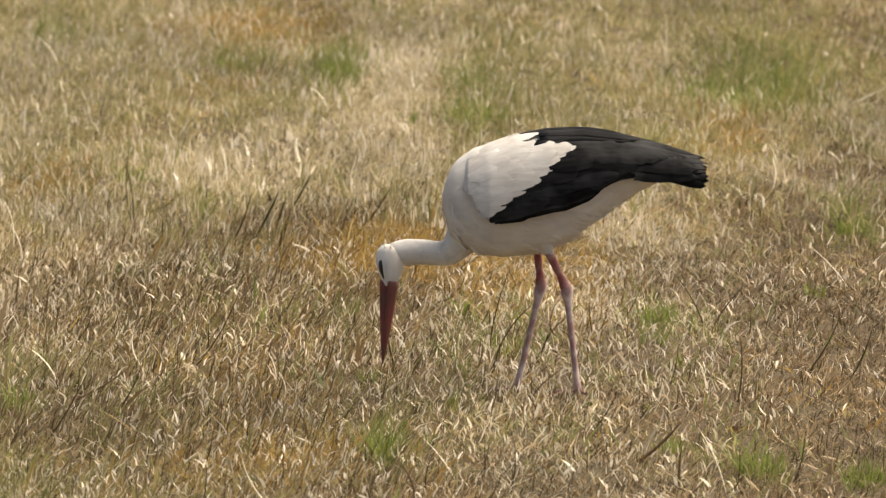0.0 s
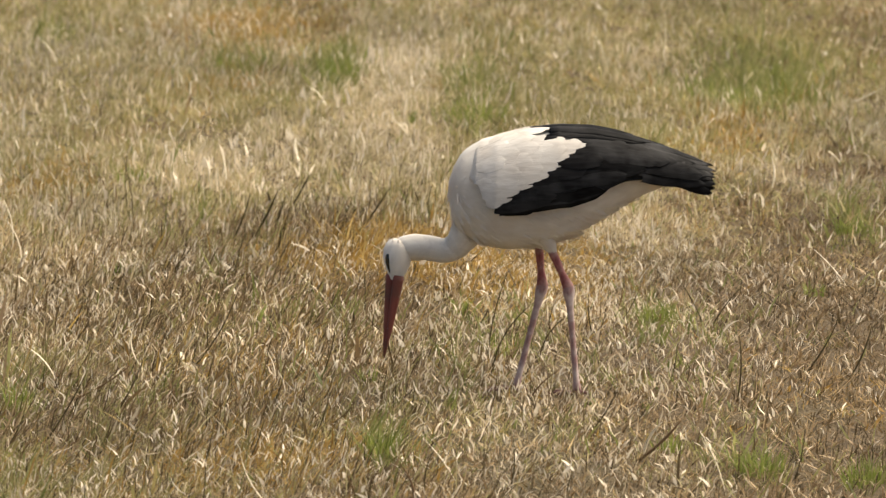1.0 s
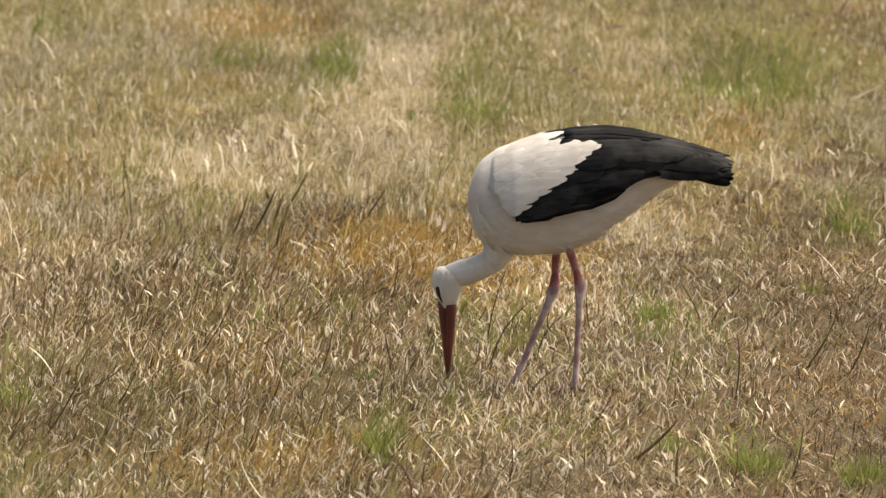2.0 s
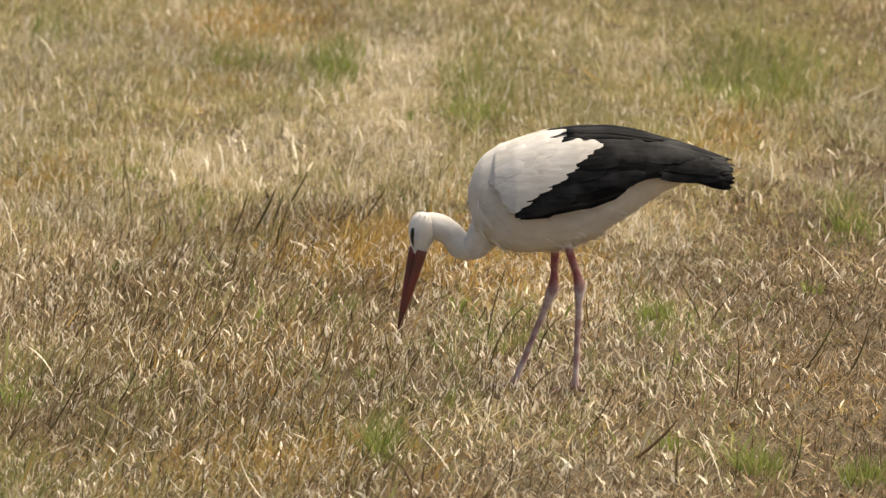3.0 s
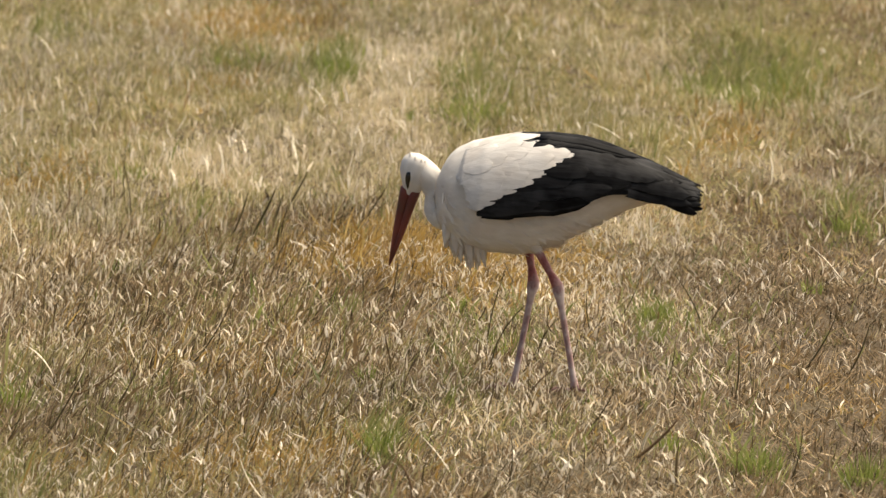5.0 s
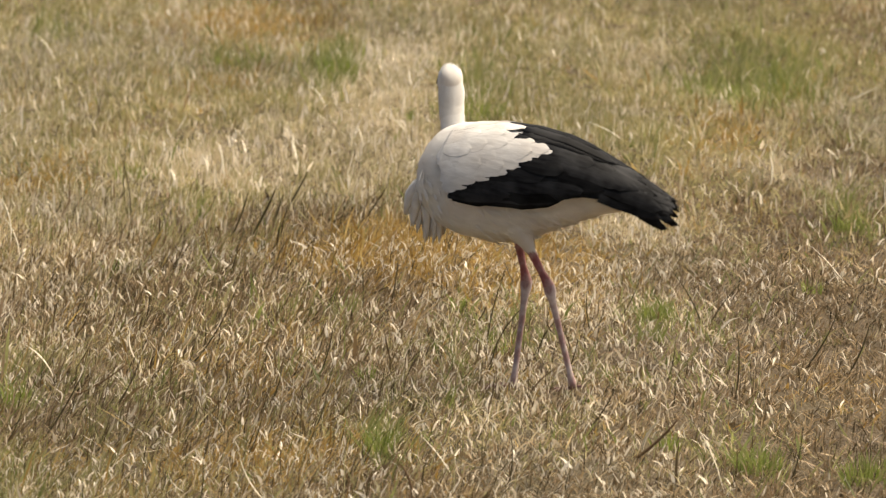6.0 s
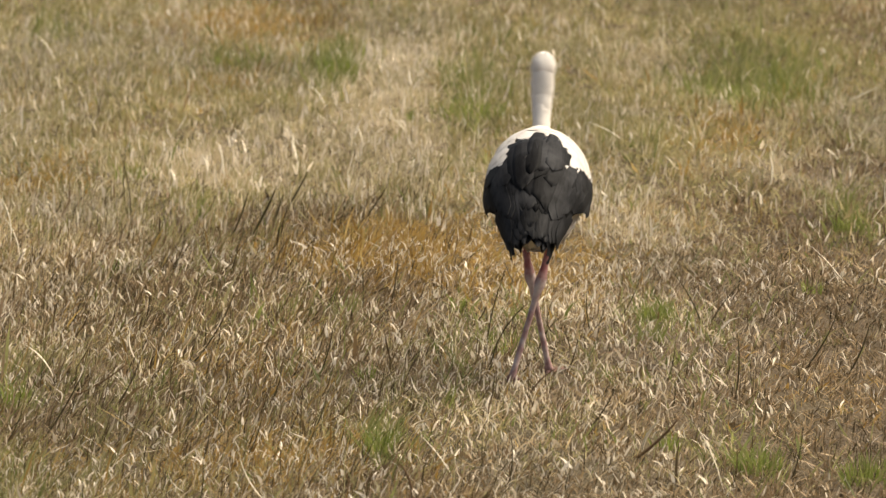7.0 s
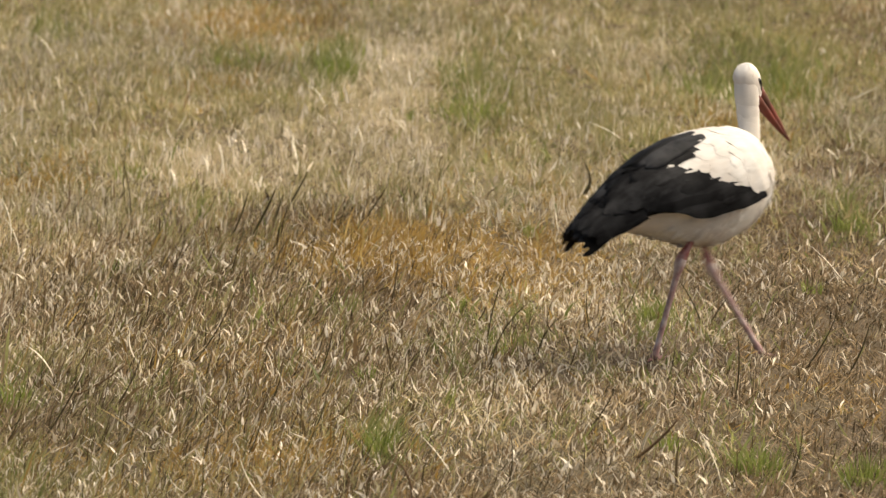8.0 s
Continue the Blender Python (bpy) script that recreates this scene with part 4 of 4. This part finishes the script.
def build_foot(name):
    bm = bmesh.new()
    tube(bm, [(Vector((0, 0, 0.012)), Vector((0.006, 0, 0)), Vector((0, 0.006, 0))), (Vector((0.002, 0, 0.002)), Vector((0.0105, 0, 0)), Vector((0, 0.0105, 0))),
              (Vector((0.004, 0, -0.006)), Vector((0.011, 0, 0)), Vector((0, 0.012, 0))), (Vector((0.004, 0, -0.010)), Vector((0.006, 0, 0)), Vector((0, 0.007, 0)))], 12)
    foot = part(name, bm, M_FOOT, stork, "dull reddish foot")
    for turn, ln in ((-24, 0.072), (0, 0.084), (24, 0.072), (180, 0.024)):
        bm = bmesh.new()
        c, s = math.cos(radians(turn)), math.sin(radians(turn))
        rings = []
        for f in np.linspace(0, 1, 10):
            knuckle = 1 + 0.22 * math.cos(f * 6 * math.pi)
            w = (0.0058 * (1 - 0.55 * f)) * knuckle if f < 0.98 else 0.001
            rings.append((Vector((c * (0.004 + ln * f), s * (0.004 + ln * f), -0.006 + 0.004 * math.sin(math.pi * f) - 0.001 * f)), Vector((-s * w, c * w, 0)), Vector((0, 0, w * 0.85))))
        part("toe", tube(bm, rings, 10), M_FOOT, foot)
    return foot


LEGS = {}
for side in ("left", "right"):
    thigh = limb(side + "_thigh", 0.075, [(-0.9, 0.02, 0.016), (-0.7, 0.04, 0.03), (-0.4, 0.052, 0.035), (0.0, 0.046, 0.034), (0.3, 0.034, 0.027), (0.55, 0.023, 0.020), (0.75, 0.017, 0.016), (0.9, 0.0145, 0.0135), (1.0, 0.009, 0.009)], M_WHITE, "white feathered thigh")
    tibia = limb(side + "_upper_leg", TIBIA, [(0, 0.0125, 0.0115), (0.5, 0.0105, 0.0098), (0.78, 0.0088, 0.0084), (0.9, 0.0118, 0.0112), (0.98, 0.0142, 0.0134), (1.05, 0.010, 0.010)], M_RED, "bare red upper leg")
    shank = limb(side + "_lower_leg", SHANK, [(-0.04, 0.008, 0.008), (-0.01, 0.0145, 0.0138), (0.05, 0.0152, 0.014), (0.12, 0.0106, 0.0098), (0.2, 0.0085, 0.008), (0.5, 0.0074, 0.0071), (0.88, 0.0077, 0.0075), (0.96, 0.0098, 0.0095), (1.0, 0.0108, 0.0106)], M_SHANK, "pale pink lower leg, whitened in streaks")
    LEGS[side] = (thigh, tibia, shank, build_foot(side + "_foot"))


# ---- motion of the bird ----
POSTURES, STEPS, PLUMES = [], {"left": [], "right": []}, []


def posture(t, hip, heading, pitch, skull, bill, nape, throat):
    """Hip, heading and nose-up pitch of the trunk in degrees; skull's middle, the bill's way, two points of the neck."""
    POSTURES.append((t, *hip, heading, pitch, *skull, *bill, *nape, *throat))


def step(side, t, at, heading, droop):
    """The leg's lower end, the toes' heading, and how far they hang, in degrees."""
    STEPS[side].append((t, *at, heading, droop))


def plume(t, angle, ahead=0.0, rise=0.0):
    """The breast feathers' forward swing in degrees, and how far the puffed breast pushes and lifts them."""
    PLUMES.append((t, angle, ahead, rise))


def glide(rows, times):
    """Monotone cubic through rows of (t, values...), at the given times."""
    rows = np.array(rows, dtype=float)
    t, v = rows[:, 0], rows[:, 1:]
    h = np.diff(t)[:, None]
    d = np.diff(v, axis=0) / h
    m = np.zeros_like(v)
    m[0], m[-1] = d[0], d[-1]
    a, b = d[:-1], d[1:]
    w1, w2 = 2 * h[1:] + h[:-1], h[1:] + 2 * h[:-1]
    same = a * b > 0
    m[1:-1] = np.where(same, (w1 + w2) / (w1 / np.where(same, a, 1) + w2 / np.where(same, b, 1)), 0)
    out = []
    for x in times:
        i = int(np.clip(np.searchsorted(t, x) - 1, 0, len(t) - 2))
        u, hh = (x - t[i]) / (t[i + 1] - t[i]), t[i + 1] - t[i]
        out.append((2 * u**3 - 3 * u**2 + 1) * v[i] + (u**3 - 2 * u**2 + u) * hh * m[i] + (3 * u**2 - 2 * u**3) * v[i + 1] + (u**3 - u**2) * hh * m[i + 1])
    return np.array(out)


def axes(at, x, y_hint):
    """A pose whose x axis runs along x and whose y axis lies near y_hint."""
    x = x.normalized()
    z = x.cross(y_hint).normalized()
    y = z.cross(x)
    return Matrix.Translation(at) @ Matrix((x, y, z)).transposed().to_4x4()


def hang(at, to, fore):
    """A pose at a joint whose -z axis points at the next joint and whose x axis lies near fore."""
    z = (at - to).normalized()
    y = z.cross(fore).normalized()
    return Matrix.Translation(at) @ Matrix((y.cross(z), y, z)).transposed().to_4x4()


def bird_at(p, feet, swing, seat):
    """World poses of all moving parts for one moment."""
    hip, heading, pitch = Vector(p[0:3]), p[3], p[4]
    skull, bill, nape, throat = Vector(p[5:8]), Vector(p[8:11]).normalized(), Vector(p[11:14]), Vector(p[14:17])
    trunk = Matrix.Translation(hip) @ pose(0, 0, 0, 0, -pitch, heading)
    fore, leftward = trunk.to_3x3() @ Vector((1, 0, 0)), trunk.to_3x3() @ Vector((0, 1, 0))
    made = {stork: pose(hip.x, hip.y, 0, 0, 0, heading), body: trunk, left_wing: trunk, right_wing: trunk}
    root = trunk @ Vector((0.125, 0, 0.062))
    made[breast_plume] = Matrix.Translation(trunk @ Vector((0.145 + 0.0001 * swing[0] + swing[1], 0, 0.045 - 0.0007 * swing[0] + swing[2]))) @ pose(0, 0, 0, 0, 55 - swing[0], heading)
    # neck along a smooth line through the points
    line = [root - fore * 0.1, root, throat, nape, skull - bill * 0.012, skull + (skull - nape)]
    knots, smooth_line = [0.0], []
    for a, b in zip(line, line[1:]):
        knots.append(knots[-1] + max(1e-4, (b - a).length) ** 0.5)
    for i in range(1, 4):
        for u in np.linspace(0, 1, 16, endpoint=i == 3):
            t0, t1, t2, t3 = knots[i - 1:i + 3]
            t = t1 + (t2 - t1) * u
            q0, q1, q2, q3 = line[i - 1:i + 3]
            a1 = q0.lerp(q1, (t - t0) / (t1 - t0))
            a2 = q1.lerp(q2, (t - t1) / (t2 - t1))
            a3 = q2.lerp(q3, (t - t2) / (t3 - t2))
            smooth_line.append(a1.lerp(a2, (t - t0) / (t2 - t0)).lerp(a2.lerp(a3, (t - t1) / (t3 - t1)), (t - t1) / (t2 - t1)))
    run = np.concatenate([[0], np.cumsum([(b - a).length for a, b in zip(smooth_line, smooth_line[1:])])])
    pts = np.array(smooth_line)
    stretch = max(0.66, min(1.2, (run[-1] / 0.315) ** 2)) * (1 + 0.8 * min(1.0, max(0.0, (skull.z - root.z) / 0.24)))
    for k, piece in enumerate(NECK):
        back_from_head = 0.04 + 0.0108 * k * stretch
        s = max(run[-1] - back_from_head, 0)
        here, ahead, behind = [Vector([np.interp(x, run, pts[:, c]) for c in range(3)]) for x in (s, min(s + 0.02, run[-1]), max(s - 0.02, 0))]
        here = here - fore * max(0, back_from_head - run[-1]) * 0.4
        made[piece] = axes(here, ahead - behind, leftward)
    # while it feeds, the throat is turned a little to the near side
    crown = skull - nape + Vector((0, 0.044 * max(0.0, min(1.0, (0.56 - skull.z) / 0.1)), 0))
    made[head] = axes(skull, bill, crown.cross(bill))
    # legs: two bones each, the joint between them bent backwards
    for side, sign in (("left", 1), ("right", -1)):
        f = feet[side]
        end, yaw, droop = Vector(f[0:3]), f[3], f[4]
        # the hidden thigh swings with the foot
        ahead = (end - hip).dot(Vector((fore.x, fore.y, 0)).normalized())
        knee = trunk @ Vector((0.022 + max(-0.06, min(0.05, seat[1] * ahead)) - seat[0], sign * 0.043, -0.002))
        reach = end - knee
        # the hidden knee rises inside the plumage as the leg folds
        knee = knee - reach.normalized() * min(0.05 + 0.045 * max(0.0, min(1.0, (0.05 - end.z) / 0.04)), max(0.0, 0.424 - reach.length))
        reach = end - knee
        far = min(reach.length, (TIBIA + SHANK) * 0.998)
        way = reach.normalized()
        back = -(fore - way * fore.dot(way)).normalized()
        x = (TIBIA**2 - SHANK**2 + far**2) / (2 * far)
        joint = knee + way * x + back * math.sqrt(max(0, TIBIA**2 - x * x))
        end = knee + way * far
        thigh, tibia, shank, foot = LEGS[side]
        made[thigh] = made[tibia] = hang(knee, joint, fore)
        made[shank] = hang(joint, end, fore)
        made[foot] = Matrix.Translation(end) @ pose(0, 0, 0, 0, droop, yaw)
    return made


def motions():
    posture(0, (0.235, -0.045, 0.417), 180, -2.7, (-0.137, 0, 0.327), (-0.086, -0.139, -0.987), (-0.071, -0.009, 0.348), (0.011, -0.029, 0.354))
    posture(0.5, (0.238, -0.045, 0.426), 180, 0, (-0.136, 0, 0.333), (-0.09, -0.139, -0.986), (-0.067, -0.009, 0.354), (0.012, -0.029, 0.354))
    posture(0.8, (0.241, -0.045, 0.428), 180, 0.8, (-0.127, 0, 0.334), (-0.116, -0.138, -0.984), (-0.063, -0.009, 0.353), (0.013, -0.029, 0.35))
    posture(1, (0.246, -0.045, 0.428), 180, 1.6, (-0.117, 0, 0.34), (-0.144, -0.138, -0.98), (-0.055, -0.009, 0.358), (0.017, -0.029, 0.358))
    posture(1.1, (0.249, -0.045, 0.428), 180, 1.2, (-0.101, -0.003, 0.338), (0.2, -0.137, -0.97), (-0.038, -0.011, 0.357), (0.03, -0.03, 0.36))
    posture(1.2, (0.252, -0.045, 0.427), 180, 0.8, (0.002, -0.02, 0.31), (0.366, -0.13, -0.922), (0.058, -0.025, 0.347), (0.113, -0.036, 0.368))
    posture(1.4, (0.28, -0.045, 0.428), 180, -4, (0.02, -0.02, 0.311), (0.341, -0.131, -0.931), (0.073, -0.025, 0.342), (0.124, -0.036, 0.361))
    posture(1.5, (0.291, -0.045, 0.428), 180, -5.9, (0.029, -0.02, 0.304), (0.324, -0.132, -0.937), (0.079, -0.025, 0.336), (0.132, -0.036, 0.354))
    posture(1.7, (0.296, -0.045, 0.416), 180, -3.8, (0.041, -0.02, 0.248), (0.259, 0.351, -0.9), (0.088, -0.025, 0.282), (0.132, -0.036, 0.323))
    posture(2, (0.305, -0.045, 0.413), 180, -3, (0.008, -0.01, 0.266), (0, 0.192, -0.981), (0.066, -0.017, 0.295), (0.126, -0.033, 0.331))
    posture(2.4, (0.313, -0.045, 0.416), 180, -2.6, (-0.041, 0, 0.348), (-0.162, 0.148, -0.976), (0.015, -0.009, 0.363), (0.075, -0.029, 0.344))
    posture(2.8, (0.314, -0.045, 0.417), 180, -2.3, (-0.047, 0, 0.407), (-0.245, -0.135, -0.96), (0.006, -0.009, 0.405), (0.058, -0.029, 0.359))
    posture(3, (0.303, -0.045, 0.417), 180, -1, (-0.049, 0, 0.398), (-0.254, -0.032, -0.967), (0.006, -0.009, 0.394), (0.064, -0.029, 0.355))
    posture(3.2, (0.289, -0.045, 0.417), 180, 0.5, (-0.058, 0, 0.325), (-0.076, -0.063, -0.995), (0.003, -0.009, 0.341), (0.075, -0.029, 0.341))
    posture(3.4, (0.288, -0.045, 0.421), 180, -5.3, (-0.103, 0, 0.228), (-0.054, 0.186, -0.981), (-0.05, -0.009, 0.279), (0.015, -0.029, 0.324))
    posture(3.5, (0.277, -0.045, 0.423), 180, -11, (-0.114, 0, 0.21), (-0.054, 0.354, -0.934), (-0.064, -0.009, 0.259), (-0.006, -0.029, 0.318))
    posture(3.6, (0.266, -0.045, 0.428), 180, -14, (-0.128, 0, 0.205), (0.011, 0.263, -0.965), (-0.072, -0.009, 0.262), (-0.012, -0.029, 0.321))
    posture(3.8, (0.249, -0.045, 0.423), 180, -8, (-0.106, 0, 0.278), (0.032, 0.135, -0.99), (-0.05, -0.009, 0.304), (0.015, -0.029, 0.321))
    posture(4, (0.241, -0.045, 0.421), 180, -4.7, (-0.083, 0, 0.317), (0.011, 0.01, -1), (-0.031, -0.009, 0.332), (0.039, -0.029, 0.318))
    posture(4.2, (0.241, -0.045, 0.42), 180, -2, (-0.086, 0, 0.331), (0.011, -0.032, -0.999), (-0.031, -0.009, 0.341), (0.039, -0.029, 0.327))
    posture(4.4, (0.244, -0.045, 0.421), 180, 0, (-0.086, 0, 0.379), (-0.086, -0.075, -0.993), (-0.033, -0.009, 0.384), (0.008, -0.029, 0.35))
    posture(4.5, (0.244, -0.045, 0.422), 180, 0.5, (-0.083, 0, 0.415), (-0.2, -0.018, -0.98), (-0.034, -0.009, 0.419), (-0.008, -0.029, 0.373))
    posture(4.6, (0.235, -0.045, 0.418), 179, 2.5, (-0.072, 0, 0.463), (-0.249, 0.019, -0.968), (-0.022, -0.009, 0.441), (0.014, -0.028, 0.382))
    posture(4.7, (0.226, -0.045, 0.414), 178, 4.9, (-0.061, 0, 0.496), (-0.297, 0.034, -0.954), (-0.017, -0.008, 0.467), (0.008, -0.025, 0.407))
    posture(5, (0.213, -0.045, 0.406), 176, 6, (-0.068, 0.01, 0.543), (-0.27, 0.156, -0.95), (-0.022, 0.002, 0.504), (0.003, -0.017, 0.434))
    posture(5.4, (0.197, -0.045, 0.407), 174, 6.5, (-0.064, 0.02, 0.566), (-0.233, 0.186, -0.955), (-0.025, 0.012, 0.514), (0, -0.008, 0.44))
    posture(5.8, (0.182, -0.045, 0.415), 171, 7, (-0.05, 0.03, 0.557), (-0.189, 0.211, -0.959), (-0.019, 0.021, 0.499), (0.008, 0.002, 0.432))
    posture(5.9, (0.168, -0.045, 0.424), 169, 10, (-0.013, 0.05, 0.67), (-0.19, 0.61, -0.77), (0.003, 0.039, 0.592), (0.017, 0.013, 0.514))
    posture(6, (0.154, -0.045, 0.432), 166, 13.5, (0.018, 0.08, 0.755), (-0.071, 0.74, -0.669), (0.022, 0.064, 0.676), (0.031, 0.028, 0.582))
    posture(6.2, (0.18, -0.045, 0.427), 139, 18.5, (0.025, 0.1, 0.772), (-0.136, 0.59, -0.796), (0.033, 0.086, 0.694), (0.044, 0.054, 0.586))
    posture(6.4, (0.177, -0.035, 0.428), 129, 18.5, (0.024, 0.11, 0.771), (-0.136, 0.536, -0.833), (0.036, 0.099, 0.693), (0.053, 0.073, 0.583))
    posture(6.5, (0.169, -0.019, 0.429), 124, 18.5, (0.025, 0.12, 0.77), (-0.147, 0.533, -0.833), (0.039, 0.112, 0.691), (0.061, 0.093, 0.588))
    posture(6.6, (0.168, -0.004, 0.425), 115, 19, (0.027, 0.15, 0.764), (-0.158, 0.543, -0.825), (0.047, 0.142, 0.687), (0.087, 0.123, 0.591))
    posture(6.8, (0.194, 0.057, 0.413), 93, 22, (0.051, 0.26, 0.751), (-0.175, 0.533, -0.828), (0.087, 0.245, 0.689), (0.149, 0.213, 0.608))
    posture(6.9, (0.211, 0.103, 0.398), 90, 19, (0.149, 0.32, 0.761), (-0.193, 0.671, -0.716), (0.175, 0.303, 0.689), (0.198, 0.264, 0.602))
    posture(7, (0.235, 0.149, 0.386), 87, 17, (0.251, 0.36, 0.754), (-0.055, 0.887, -0.459), (0.248, 0.344, 0.684), (0.245, 0.307, 0.589))
    posture(7.1, (0.258, 0.194, 0.391), 80, 12, (0.314, 0.4, 0.749), (-0.116, 0.762, -0.637), (0.306, 0.384, 0.672), (0.284, 0.35, 0.584))
    posture(7.2, (0.297, 0.24, 0.405), 68, 9.5, (0.341, 0.42, 0.747), (-0.094, 0.764, -0.638), (0.343, 0.408, 0.67), (0.334, 0.381, 0.587))
    posture(7.3, (0.321, 0.27, 0.401), 62, 9, (0.347, 0.43, 0.745), (-0.111, 0.749, -0.653), (0.352, 0.421, 0.668), (0.363, 0.401, 0.585))
    posture(7.4, (0.357, 0.3, 0.383), 57, 14, (0.345, 0.45, 0.74), (-0.105, 0.713, -0.693), (0.372, 0.442, 0.666), (0.413, 0.423, 0.582))
    posture(7.5, (0.393, 0.34, 0.374), 60, 14, (0.392, 0.48, 0.728), (-0.1, 0.741, -0.664), (0.421, 0.475, 0.654), (0.458, 0.462, 0.57))
    posture(7.6, (0.465, 0.36, 0.344), 63, 15, (0.566, 0.56, 0.702), (0.056, 0.765, -0.642), (0.572, 0.543, 0.618), (0.565, 0.505, 0.522))
    posture(7.7, (0.507, 0.4, 0.36), 54, 13, (0.682, 0.54, 0.707), (0.295, 0.602, -0.742), (0.658, 0.533, 0.633), (0.629, 0.517, 0.527))
    posture(7.8, (0.546, 0.44, 0.375), 46, 11, (0.768, 0.56, 0.705), (0.346, 0.519, -0.782), (0.723, 0.555, 0.638), (0.673, 0.543, 0.553))
    posture(7.9, (0.598, 0.47, 0.362), 41, 15, (0.772, 0.58, 0.699), (0.368, 0.532, -0.762), (0.752, 0.575, 0.628), (0.724, 0.564, 0.536))
    posture(8, (0.651, 0.5, 0.345), 39, 18, (0.771, 0.62, 0.695), (0.46, 0.57, -0.68), (0.772, 0.610, 0.626), (0.775, 0.593, 0.525))
    step("left", 0, (0.324, -0.081, 0.012), 180, 0)
    step("left", 5.9, (0.324, -0.081, 0.012), 178, 0)
    step("left", 6, (0.319, -0.075, 0.017), 172, 10)
    step("left", 6.2, (0.283, -0.08, 0.09), 160, 70)
    step("left", 6.4, (0.213, -0.085, 0.189), 145, 88)
    step("left", 6.5, (0.18, -0.08, 0.211), 136, 88)
    step("left", 6.6, (0.158, -0.05, 0.212), 125, 88)
    step("left", 6.8, (0.261, 0.12, 0.098), 85, 55)
    step("left", 6.95, (0.265, 0.213, 0.012), 75, 0)
    step("left", 7.45, (0.262, 0.186, 0.012), 72, 0)
    step("left", 7.55, (0.272, 0.29, 0.014), 68, 35)
    step("left", 7.6, (0.286, 0.32, 0.042), 66, 60)
    step("left", 7.7, (0.385, 0.38, 0.115), 58, 85)
    step("left", 7.8, (0.491, 0.48, 0.151), 46, 85)
    step("left", 7.9, (0.681, 0.52, 0.094), 40, 60)
    step("left", 8, (0.807, 0.5, 0.009), 37, 10)
    step("right", 0, (0.175, -0.01, 0.012), 180, 0)
    step("right", 6.9, (0.173, -0.01, 0.012), 172, 0)
    step("right", 7, (0.169, 0.07, 0.011), 150, 15)
    step("right", 7.1, (0.162, 0.1, 0.082), 120, 70)
    step("right", 7.2, (0.24, 0.2, 0.195), 80, 88)
    step("right", 7.3, (0.348, 0.34, 0.211), 60, 70)
    step("right", 7.4, (0.505, 0.46, 0.079), 52, 25)
    step("right", 7.5, (0.521, 0.405, 0.012), 50, 0)
    step("right", 8, (0.532, 0.405, 0.012), 48, 0)
    plume(0, 0)
    plume(3, 0)
    plume(3.4, 25)
    plume(3.6, 48, 0.0, 0.008)
    plume(3.9, 15)
    plume(4.2, 0)
    plume(4.5, 5)
    plume(4.7, 55)
    plume(5.2, 45)
    plume(5.8, 30, 0.015, 0.02)
    plume(6, 62, 0.036, 0.016)
    plume(6.4, 58, 0.03, 0.02)
    plume(6.8, 45, 0.02, 0.015)
    plume(7.2, 10)
    plume(8, 0)
    # how far the legs' roots sit behind their place at rest, and what share of the foot's stride they follow
    seats = [(0, 0.004, 0.06), (4.6, 0.004, 0.06), (5.7, 0.01, 0.15), (6, 0.026, 0.22), (6.6, 0.022, 0.25), (7, 0, 0.25), (7.6, 0.005, 0.28), (8, 0.018, 0.25)]
    times = [k / 15 for k in range(121)]
    behind = glide(seats, times)
    p = glide(POSTURES, times)
    feet = {side: glide(rows, times) for side, rows in STEPS.items()}
    swing = glide(PLUMES, times)
    rows = {}
    for i, t in enumerate(times):
        made = bird_at(p[i], {s: feet[s][i] for s in feet}, swing[i], behind[i])
        base = made[stork].inverted()
        for ob, m in made.items():
            rows.setdefault(ob, []).append((t, m if ob == stork else base @ m))
    for ob, r in rows.items():
        walk(ob, r)


motions()
